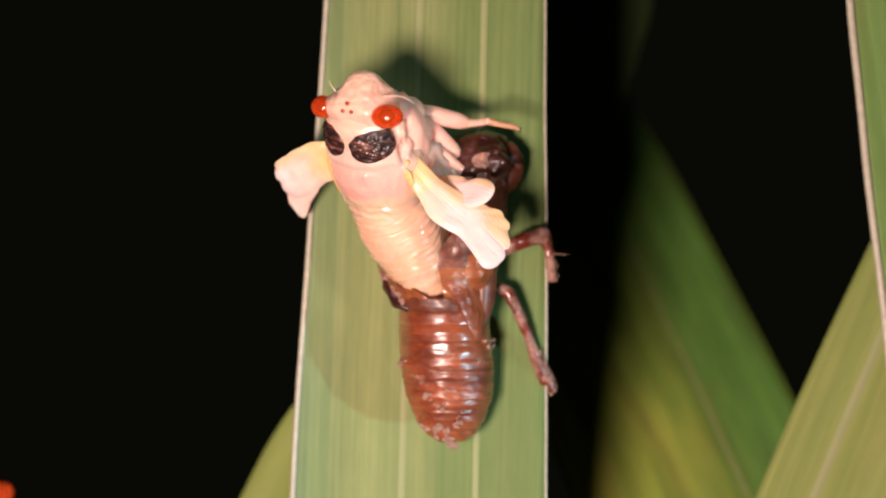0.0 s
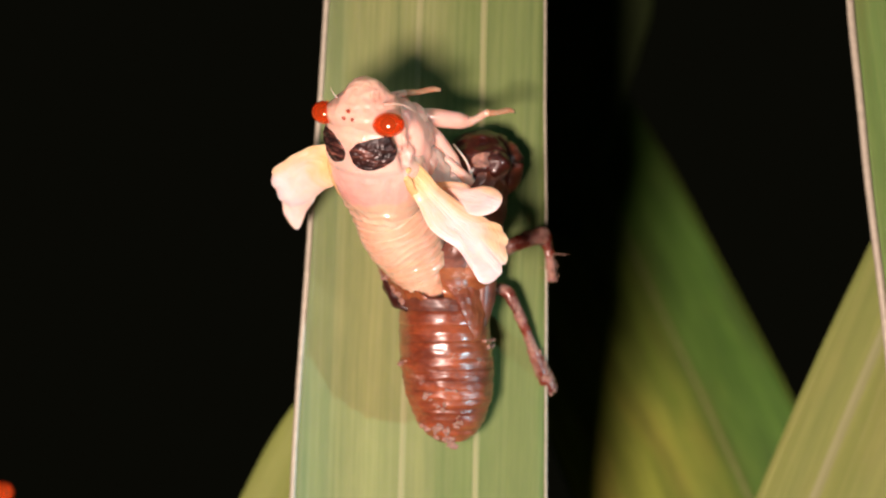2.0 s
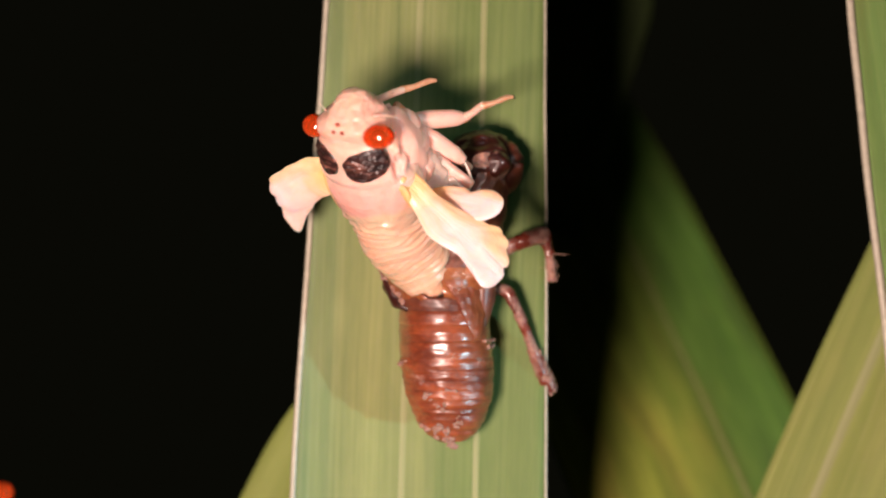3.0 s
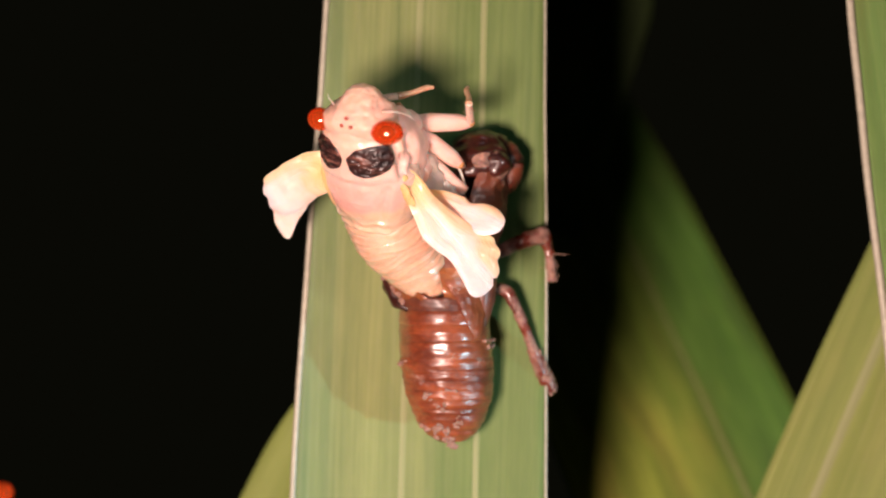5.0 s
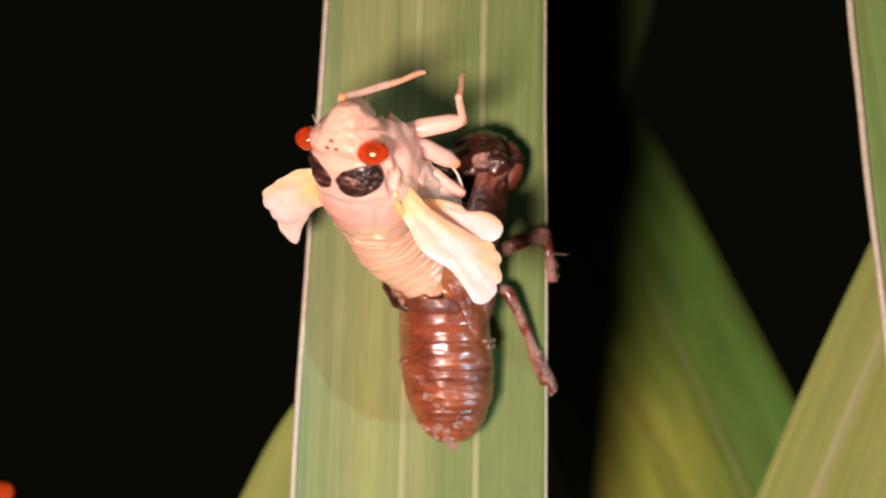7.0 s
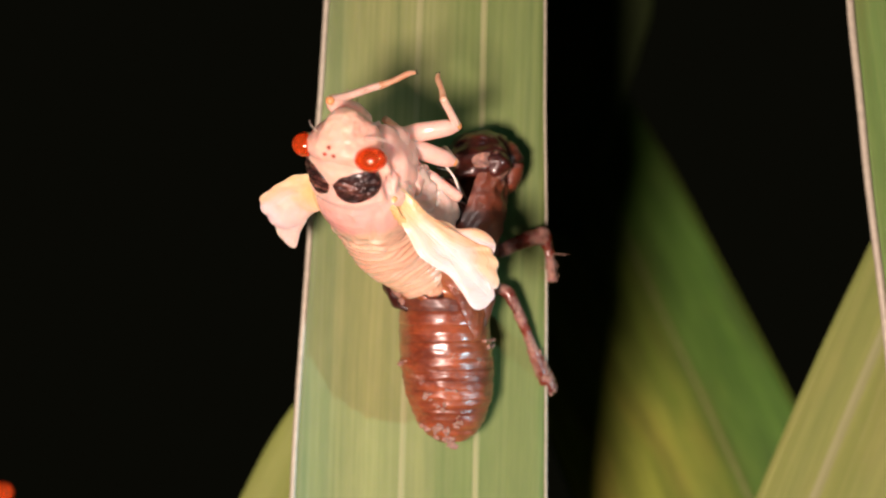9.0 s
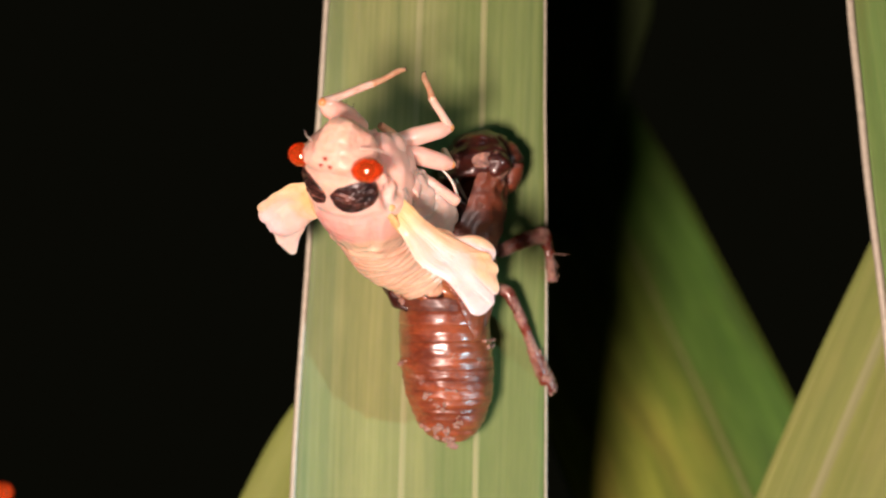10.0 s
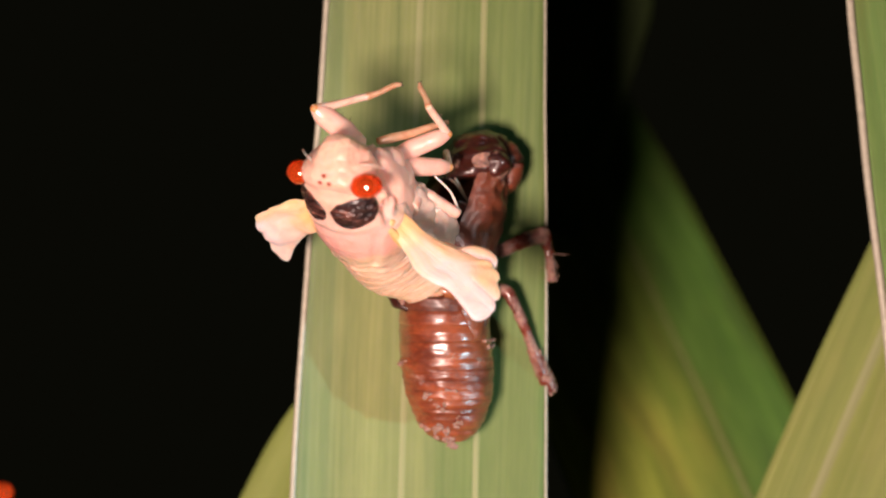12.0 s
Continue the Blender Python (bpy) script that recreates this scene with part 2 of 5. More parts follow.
_b.inputs["Coat Roughness"].default_value, _b.inputs["Coat IOR"].default_value = 0.03, 1.7
EYE_CORE = plain("eye_core", (0.05, 0.003, 0.002), 0.5)
OCELLUS = plain("ocellus_red", (0.38, 0.06, 0.035), 0.15, coat=1.0)
HINGE = plain("wing_hinge_yellow", (0.89, 0.56, 0.25), 0.35, coat=0.4, sss=0.4)
JOINT = plain("joint_orange", (0.80, 0.36, 0.14), 0.35, coat=0.3, sss=0.4)
CLAW = plain("claw_black", (0.03, 0.015, 0.01), 0.3)
HAIR = plain("bristle", (0.35, 0.2, 0.14), 0.5)


def wing_material(name, stretch=1.0):
    """Soft wing pad: yellow at the root and front rim, pinkish white towards the tip."""
    m, t, b = nodes_of(name)
    co = t.nodes.new("ShaderNodeTexCoord")
    sep = t.nodes.new("ShaderNodeSeparateXYZ")
    t.links.new(co.outputs["UV"], sep.inputs[0])
    along = ramp(t, sep.outputs[0], [(0.0, (0.86, 0.45, 0.10)), (0.10 * stretch, (0.88, 0.52, 0.19)), (0.27 * stretch, (0.91, 0.62, 0.52)), (min(0.9, 0.5 * stretch), (0.92, 0.655, 0.645)), (1.0, (0.93, 0.67, 0.69))])
    rim = ramp(t, sep.outputs[1], [(0.0, (0.95, 0.95, 0.95)), (0.18, (0.8, 0.8, 0.8)), (0.33, (0.12, 0.12, 0.12)), (0.42, (0, 0, 0))])
    patchy = mix(t, ramp(t, noise_node(t, co.outputs["Object"], 330, 3), [(0.35, (0.55, 0.55, 0.55)), (0.6, (1, 1, 1))]), (0, 0, 0), rim)
    col = mix(t, patchy, along, (0.89, 0.53, 0.22))
    n = noise_node(t, co.outputs["Object"], 900, 4)
    col = mix(t, 0.2, col, ramp(t, n, [(0.35, (0.87, 0.58, 0.48)), (0.65, (0.92, 0.69, 0.65))]))
    # yellow creases run out from the root along the folds
    folds = noise_node(t, mapped(t, co.outputs["UV"], (3.0, 12, 1)), 1.0, 4)
    near = ramp(t, sep.outputs[0], [(0.05, (1, 1, 1)), (0.45, (0.7, 0.7, 0.7)), (0.8, (0, 0, 0))])
    crease = mix(t, 1.0, ramp(t, folds, [(0.46, (0, 0, 0)), (0.68, (0.5, 0.5, 0.5))]), near, "MULTIPLY")
    col = mix(t, crease, col, (0.89, 0.53, 0.20))
    t.links.new(col, b.inputs["Base Color"])
    b.inputs["Roughness"].default_value = 0.38
    b.inputs["Subsurface Weight"].default_value, b.inputs["Subsurface Scale"].default_value = 0.7, 0.0005
    b.inputs["Subsurface Radius"].default_value = (1.0, 0.6, 0.45)
    b.inputs["Coat Weight"].default_value, b.inputs["Coat Roughness"].default_value = 0.2, 0.15
    bump(t, b, folds, 0.38, 0.0003)
    return m


WING = wing_material("wing_pad")
WING_FOLDED = wing_material("wing_pad_folded", 1.6)
WING_WHITE = flesh("wing_pad_white", (0.90, 0.67, 0.62), (0.86, 0.57, 0.49), scale=500)

soil, _t, _b = nodes_of("soil")
_o = _t.nodes.new("ShaderNodeTexCoord").outputs["Object"]
_t.links.new(ramp(_t, noise_node(_t, _o, 30, 8), [(0.3, (0.012, 0.009, 0.006)), (0.7, (0.05, 0.036, 0.024))]), _b.inputs["Base Color"])
_b.inputs["Roughness"].default_value = 0.95
bump(_t, _b, noise_node(_t, _o, 60, 8), 0.8, 0.01)


# ---- mesh helpers, all in millimetres ----
def mesh_of(name, bm, material, smooth=True):
    bmesh.ops.recalc_face_normals(bm, faces=bm.faces)
    bmesh.ops.scale(bm, vec=(MM, MM, MM), verts=bm.verts)
    for f in bm.faces:
        f.smooth = smooth
    me = bpy.data.meshes.new(name)
    bm.to_mesh(me)
    bm.free()
    me.materials.append(material)
    return me


def part(name, bm, material, parent, label="", smooth=True):
    ob = new(name, mesh_of(name, bm, material, smooth))
    ob.parent = parent
    if label:
        tagged(ob, label)
    return ob


def thing(name, x, y, z, label, category, group=""):
    ob = new(name)
    ob.matrix_world = TILT @ pose(x * MM, y * MM, z * MM + HEIGHT)
    ob.empty_display_size = 0.002
    return tagged(ob, label, category, group)


def curve_points(points, n):
    """n + 1 points of a smooth curve through the given ones, with the parameter of each."""
    pts = [Vector(p) for p in points]
    ext = [pts[0] * 2 - pts[1]] + pts + [pts[-1] * 2 - pts[-2]]
    out = []
    for i in range(n + 1):
        u = i / n * (len(pts) - 1)
        k = min(int(u), len(pts) - 2)
        f = u - k
        a, b, c, d = ext[k:k + 4]
        out.append(0.5 * ((2 * b) + (c - a) * f + (2 * a - 5 * b + 4 * c - d) * f * f + (3 * b - a - 3 * c + d) * f ** 3))
    return out


def values(nums, n):
    return np.interp(np.linspace(0, len(nums) - 1, n + 1), range(len(nums)), nums)


def curve_rows(rows, n):
    """Rows of four numbers, drawn smoothly through the given ones."""
    a, b = curve_points([r[:3] for r in rows], n), curve_points([(r[3], 0, 0) for r in rows], n)
    return [(p.x, p.y, p.z, q.x) for p, q in zip(a, b)]


def skin(bm, rings, closed=True, caps=True):
    """Join rings of points into one skin."""
    vs = [[bm.verts.new(p) for p in r] for r in rings]
    m = len(vs[0])
    for a, b in zip(vs, vs[1:]):
        for i in range(m if closed else m - 1):
            j = (i + 1) % m
            bm.faces.new((a[i], a[j], b[j], b[i]))
    if caps:
        for r in (vs[0], vs[-1]):
            c = bm.verts.new(sum((v.co for v in r), Vector()) / m)
            for i in range(m):
                bm.faces.new((r[i], r[(i + 1) % m], c))
    return vs


def tube(bm, points, radii, n=20, sides=12, squash=1.0, hint=(0, 0, 1), rough=0.0):
    """A limb with changing radius and rounded ends; squash flattens it along the hint."""
    pts, rad = curve_points(points, n), values(radii, n)
    rings = []
    for i, p in enumerate(pts):
        tan = (pts[min(i + 1, n)] - pts[max(i - 1, 0)]).normalized()
        side = tan.cross(Vector(hint))
        if side.length < 1e-4:
            side = tan.cross(Vector((1, 0.2, 0)))
        side.normalize()
        up = side.cross(tan)
        ring = []
        for k in range(sides):
            a = math.tau * k / sides
            r = rad[i] * (1 + rough * noise.noise(Vector((p.x * 1.7 + math.cos(a), p.y * 1.7 + math.sin(a), p.z * 1.7))))
            ring.append(p + side * (math.cos(a) * r) + up * (math.sin(a) * r * squash))
        rings.append(ring)
    made = skin(bm, rings)
    layer = bm.loops.layers.uv.active
    if layer:
        mark = {v: (i / n, 0.5 + 0.5 * math.cos(math.tau * k / sides)) for i, r in enumerate(made) for k, v in enumerate(r)}
        for v, co in mark.items():
            for loop in v.link_loops:
                loop[layer].uv = co


def ball(bm, centre, radii, rough=0.0, seg=24, rings=16, freq=0.8):
    c, r = Vector(centre), Vector(radii)
    rows = []
    for i in range(1, rings):
        th = math.pi * i / rings
        row = []
        for k in range(seg):
            a = math.tau * k / seg
            d = Vector((math.sin(th) * math.cos(a), math.sin(th) * math.sin(a), math.cos(th)))
            f = 1 + rough * noise.noise(Vector((d.x * r.x, d.y * r.y, d.z * r.z)) * freq + c)
            row.append(c + Vector((d.x * r.x, d.y * r.y, d.z * r.z)) * f)
        rows.append(row)
    skin(bm, rows)


# ---- ground ----
bm = bmesh.new()
cuts = [-200000, -20000, -3000, -900, -300, -120, -60, -20, 20, 60, 120, 300, 900, 3000, 20000, 200000]
grid = [[bm.verts.new((x, y, 6 * noise.noise(Vector((x, y, 0)) * 0.02) if abs(x) < 1000 and abs(y) < 1000 else 0)) for x in cuts] for y in cuts]
for a, b in zip(grid, grid[1:]):
    for i in range(len(cuts) - 1):
        bm.faces.new((a[i], a[i + 1], b[i + 1], b[i]))
ground = new("ground", mesh_of("ground", bm, soil))
tagged(ground, "dark bare soil under the plants at night", "ground", kind="structure")


# ---- leaves ----
def leaf(points, widths, yaw, trough, blade_mat, label, veins=(), margin=0.2, group="strap leaves", wave=0.0, twist=0.0, rim=None, vein_mat=None):
    """A strap leaf along the given points; yaw turns its face about its length, trough hollows it, veins are (across, width) ridges."""
    base = Vector(points[0])
    ob = thing("strap_leaf", *base, label, "leaf", group)
    n, m = 150, 28
    pts = [p - base for p in curve_points(points, n)]
    wid = values(widths, n)
    grid_front, grid_back, edge = [], [], [[], []]
    rib_lines = [[] for _ in veins]
    length = 0.0
    uvs = []
    for i, p in enumerate(pts):
        tan = (pts[min(i + 1, n)] - pts[max(i - 1, 0)]).normalized()
        if i:
            length += (p - pts[i - 1]).length
        face = Matrix.Rotation(radians(yaw + twist * (i / n - 0.5)), 3, tan) @ Vector((0, -1, 0))
        face = (face - tan * face.dot(tan)).normalized()
        side = tan.cross(face) * -1
        if side.x < 0:
            side = -side
        h = wid[i] / 2

        def spot(u, lift=0.0):
            dip = trough * (abs(u) ** 2.2) * h * 0.5 + 0.10 * math.sin(u * 9) + wave * math.sin(u * 4 + length * 0.06)
            return p + side * (u * h) + face * (dip + lift)

        us = [-1 + 2 * k / m for k in range(m + 1)]
        grid_front.append([spot(u) for u in us])
        grid_back.append([spot(u, -0.32 * max(0.25, 1 - u * u)) for u in us])
        uvs.append([(u * h, length) for u in us])
        edge[0].append(spot(-1, -0.04))
        edge[1].append(spot(1, -0.04))
        for line, (u, w) in zip(rib_lines, veins):
            line.append([spot(u + w / h * k, -0.012 + 0.04 * (1 - k * k)) for k in (-1, -0.6, -0.2, 0.2, 0.6, 1)])
    bm = bmesh.new()
    layer = bm.loops.layers.uv.new("uv")
    mark = {}
    both = []
    for g in (grid_front, grid_back):
        rows = []
        for r, ur in zip(g, uvs):
            row = [bm.verts.new(q) for q in r]
            for v, u in zip(row, ur):
                mark[v] = u
            rows.append(row)
        for a, b in zip(rows, rows[1:]):
            for k in range(m):
                bm.faces.new((a[k], a[k + 1], b[k + 1], b[k]))
        both.append(rows)
    for k in (0, m):
        for i in range(n):
            bm.faces.new((both[0][i][k], both[0][i + 1][k], both[1][i + 1][k], both[1][i][k]))
    for f in bm.faces:
        for loop in f.loops:
            loop[layer].uv = mark[loop.vert]
    part("blade", bm, blade_mat, ob)
    for line, width in zip(edge, margin if isinstance(margin, tuple) else (margin, margin)):
        bm = bmesh.new()
        tube(bm, line[::3], [width] * 2, n=len(line) - 1, sides=8)
        part("margin", bm, rim or MARGIN, ob, "" if rim else "pale dry leaf rim")
    for line in rib_lines:
        bm = bmesh.new()
        layer = bm.loops.layers.uv.new("uv")
        made = skin(bm, line, closed=False, caps=False)
        for i, row in enumerate(made):
            for k, v in enumerate(row):
                for loop in v.link_loops:
                    loop[layer].uv = (k * 0.12, uvs[i][0][1])
        part("vein", bm, vein_mat or VEIN, ob, "pale raised leaf vein")
    return ob


SOIL_Z = -HEIGHT / MM - 20
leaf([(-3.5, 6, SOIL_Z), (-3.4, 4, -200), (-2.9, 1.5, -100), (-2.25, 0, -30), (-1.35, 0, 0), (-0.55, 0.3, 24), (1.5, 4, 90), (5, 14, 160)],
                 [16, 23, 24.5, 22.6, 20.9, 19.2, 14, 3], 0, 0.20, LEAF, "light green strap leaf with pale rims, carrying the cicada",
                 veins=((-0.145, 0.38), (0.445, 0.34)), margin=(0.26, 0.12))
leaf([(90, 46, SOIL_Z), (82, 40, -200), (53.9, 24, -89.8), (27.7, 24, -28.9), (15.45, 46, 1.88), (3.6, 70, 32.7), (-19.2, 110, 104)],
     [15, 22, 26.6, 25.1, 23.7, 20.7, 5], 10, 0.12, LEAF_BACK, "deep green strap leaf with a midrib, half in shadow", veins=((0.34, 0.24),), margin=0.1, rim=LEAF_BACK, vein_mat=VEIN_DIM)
leaf([(-10, 20, SOIL_Z), (-6, 16, -200), (10, 9, -100), (38.5, 6, -24), (51.7, 8, 9), (70, 16, 60)],
     [14, 20, 22, 19, 15.6, 4], -6, 0.1, LEAF_PALE, "yellow-green leaning strap leaf with a pale midrib", veins=((-0.5, 0.5),), margin=0.15, rim=LEAF_PALE)
leaf([(66, 2, SOIL_Z), (60, 0, -200), (54, -1, -90), (50.3, -2, -20), (46.8, -2, 10), (44.3, -1, 34), (41, 4, 110)],
     [14, 20, 22, 21, 20, 18.6, 4], 0, 0.10, LEAF_DEEP, "green strap leaf with a broad cream rim", veins=((0.1, 0.3),), margin=0.36)
leaf([(-70, 26, SOIL_Z), (-62, 24, -200), (-40, 18, -90), (-13.7, 13, -26.3), (-5.1, 12, -14.2), (-1, 11, -5), (2, 11, 4)],
     [14, 18, 17, 12, 11, 9, 2], 0, 0.1, LEAF_YOUNG, "yellow-green strap leaf crossing behind the wide one", margin=0.12, rim=LEAF_YOUNG)
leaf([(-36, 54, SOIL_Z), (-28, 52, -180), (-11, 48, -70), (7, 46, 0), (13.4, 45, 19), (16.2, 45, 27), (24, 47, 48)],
     [14, 18, 18, 15, 13.5, 13, 5], 0, 0.1, LEAF_SHADED, "strap leaf far behind, its shadow put into a dark green", margin=0.1, rim=LEAF_SHADED)


# ---- the cicada ----
BODY_KEYS = ((0.9, 2.5, 1.7), (-0.6, 3.3, 2.2), (-2.2, 4.0, 2.55), (-4.4, 4.3, 2.75), (-6.5, 4.35, 2.85), (-8.4, 3.9, 2.5), (-10.0, 3.3, 2.1), (-11.2, 2.6, 1.7))


BODY_TABLE = curve_points(BODY_KEYS, 140)[::-1]
BODY_Y, BODY_W, BODY_H = ([p[i] for p in BODY_TABLE] for i in range(3))


def trunk(y, ang, lift=0.0):
    """A point of the thorax: y along it, ang round it (90 degrees is the back)."""
    w, h = float(np.interp(y, BODY_Y, BODY_W)) + lift, float(np.interp(y, BODY_Y, BODY_H)) + lift
    c, s = math.cos(ang), math.sin(ang)
    deep = float(np.interp(y, (-10.5, -7.5, -5, -2, 0.5), (2.6, 3.5, 3.7, 3.3, 2.4))) + lift
    return Vector((w * c * (1 + 0.10 * min(0, s)), y, -0.5 + (h + 0.5 if s > 0 else deep) * s))


def hump(x, middle, width):
    return math.exp(-((x - middle) / width) ** 2)


def back_relief(p):
    """How far the back stands out at p: collar ridge, shield with its two side grooves, and the wrinkled hind back."""
    x, y, up = abs(p.x + 0.3), p.y, 1 if p.z > -0.4 else 0
    r = 0.05 * hump(y, -4.35, 0.35) - 0.035 * hump(y + 0.06 * math.sin(p.x * 1.7), -4.86, 0.3)
    inside = max(0.0, min(1.0, (-4.9 - y) / 0.6)) * max(0.0, min(1.0, (y + 9.0) / 0.5))
    groove = 3.35 - 0.30 * (-4.9 - y)
    r += up * inside * (-0.24 * hump(x, groove, 0.26) + 0.12 * hump(x, groove + 0.6, 0.3) - 0.05 * hump(x, 1.1 + 0.1 * y, 0.35))
    r += up * inside * 0.10 * hump(x, 0, 2.2) - 0.05 * hump(y + 0.25 * math.cos(p.x * 1.3), -8.75, 0.3)
    hind = max(0.0, min(1.0, (-8.6 - y) / 0.5)) * max(0.0, min(1.0, (3.1 - x) / 0.9)) * up
    r += 0.6 * hind * (0.20 * hump(x, 0, 0.7) + 0.15 * math.sin(y * 5.6 + 1.1 * x + 2.6 * noise.noise(p * 0.7)) + 0.14 * hump(x, 2.2, 0.6) + 0.10 * noise.noise(p * 1.8))
    collar = max(0.0, min(1.0, (y + 4.3) / 0.4))
    r += collar * up * (-0.05 * hump(y, -1.0, 0.3) + 0.05 * noise.noise(p * 1.1))
    # the side: seams between the three segments, loose skin between them, and a knob on the shield that catches the light
    side = max(0.0, min(1.0, (0.6 - p.z) / 1.2))
    r += side * (0.07 * noise.noise(p * 1.0) + 0.03 * noise.noise(p * 2.2) - 0.11 * hump(y + 0.25 * p.z, -1.5, 0.4) - 0.10 * hump(y + 0.2 * p.z, -5.3, 0.4) - 0.10 * hump(y, -7.6 + 0.15 * p.z, 0.4))
    r += up * 0.10 * hump(p.x, 1.05, 0.3) * hump(y, -5.35, 0.4) - up * 0.06 * hump(p.x, 0.6, 0.35) * hump(y, -6.2, 0.5)
    # on the right the flank falls in behind the edge of the collar, with loose folds
    if p.x > 0:
        low = max(0.0, min(1.0, (1.35 - p.z) / 0.7)) * max(0.0, min(1.0, (p.y + 5.2) / 0.8))
        low *= low * (3 - 2 * low)
        r -= low * (0.75 + 0.16 * math.sin(p.y * 3.1 + 1.5 * p.z) + 0.25 * noise.noise(p * 1.5))
    return r + 0.045 * noise.noise(p * 0.9) + 0.03 * noise.noise(p * 2.3) + 0.012 * noise.noise(p * 6)


def trunk_band(y0, y1, n):
    """The thorax between two places along it; where it goes on in the next part the border stays flush."""
    bm = bmesh.new()
    rings = []
    for i in range(n + 1):
        y = y0 + (y1 - y0) * i / n
        rings.append([trunk(y, math.tau * k / 96, back_relief(trunk(y, math.tau * k / 96))) for k in range(96)])
    skin(bm, rings, caps=False)
    for ring in (rings[0], rings[-1]):
        vs = [bm.verts.new(p) for p in ring]
        c = bm.verts.new(sum(ring, Vector()) / len(ring))
        for a, b in zip(vs, vs[1:] + vs[:1]):
            bm.faces.new((a, b, c))
    return bm


def dark_patch(side):
    """A wrinkled sunken patch with creases that run inwards from its rim."""
    bm = bmesh.new()
    rows = []
    centre, reach = (31, 34) if side > 0 else (38.5, 30)
    for i in range(1, 25):
        r = i / 24
        row = []
        for k in range(72):
            a = math.tau * k / 72
            ca, sa = math.cos(a), math.sin(a)
            # flatter in front, drawn out to a corner towards the flank and the rear
            wob = 1 + 0.07 * math.sin(2 * a + 0.6) + 0.045 * math.sin(3 * a + 1.0) + 0.07 * noise.noise(Vector((ca * 2.2, sa * 2.2, side)))
            th = radians(90 - side * (centre + reach * r * wob * ca))
            y = -2.62 + 1.42 * r * wob * sa + 0.25 * r * ca - (0.22 * r if side < 0 else 0) * ca
            # slanting ridges, with a deep furrow that sets the outer lobe off
            along, across = ca * r * 1.5 - side * sa * r * 0.6, sa * r + side * ca * r * 0.5
            crease = 0.20 * noise.noise(Vector((along * 2.2, across * 4.5, side))) + 0.10 * noise.noise(Vector((along * 5, across * 9, side))) + 0.05 * noise.noise(Vector((along * 12, across * 12, side)))
            furrow = -0.12 * hump(along, 0.62, 0.2)
            p = trunk(y, th)
            row.append(trunk(y, th, back_relief(p) + (0.06 + max(-0.02, crease + furrow + 0.09) * (1 - r ** 4) if r < 0.99 else -0.05)))
        rows.append(row)
    skin(bm, rows)
    return bm


def eye_ball(bm):
    ball(bm, (0, 0, 0), (1.36, 1.02, 1.04), seg=36, rings=24)
    skin_faces = set(bm.faces)
    ball(bm, (0, 0, 0), (0.58, 0.44, 0.46), seg=20, rings=12)
    for f in bm.faces:
        f.material_index = 0 if f in skin_faces else 1


def head_mesh():
    bm = bmesh.new()
    rings = []
    # stations from the neck to the tip of the bulging face: y, half width, top, bottom
    st = ((-1.1, 2.9, 1.9, -2.2), (-0.4, 3.2, 2.1, -2.3), (0.3, 3.0, 2.15, -2.4), (0.85, 2.3, 1.95, -2.4), (1.25, 1.75, 1.55, -2.3), (1.65, 1.45, 0.9, -2.15), (2.0, 1.15, 0.2, -1.9), (2.22, 0.75, -0.35, -1.5), (2.34, 0.3, -0.7, -1.1))
    for y, w, hi, lo in (curve_rows(st, 56)):
        ring = []
        for k in range(84):
            a = math.tau * k / 84
            c, sn = math.cos(a), math.sin(a)
            x = w * math.copysign(abs(c) ** 0.76, c)
            z = (hi + lo) / 2 + (hi - lo) / 2 * math.copysign(abs(sn) ** 0.76, sn)
            p = Vector((x, y, z))
            top = 1 if sn > 0 else 0
            face = max(0.0, min(1.0, (y - 0.95) / 0.3)) * top
            # a shallow valley between crown and face, a pit in its middle, low lobes on both sides and faint ribs on the face
            f = -0.06 * hump(y, 1.05 + 0.12 * abs(x), 0.2) * top * hump(x, 0, 1.6) - 0.07 * hump(x, 0.05, 0.22) * hump(y, 1.4, 0.4) * top
            f += 0.09 * (hump(x, 1.15, 0.5) + hump(x, -1.15, 0.5)) * hump(y, 0.75, 0.4) * top + 0.03 * face * math.sin(y * 11) * min(1, abs(x))
            f += 0.11 * noise.noise(p * 1.2) + 0.075 * noise.noise(p * 2.4) + 0.02 * noise.noise(p * 7)
            ring.append(p + Vector((c * f, 0.3 * f, sn * f)))
        rings.append(ring)
    skin(bm, rings)
    return bm


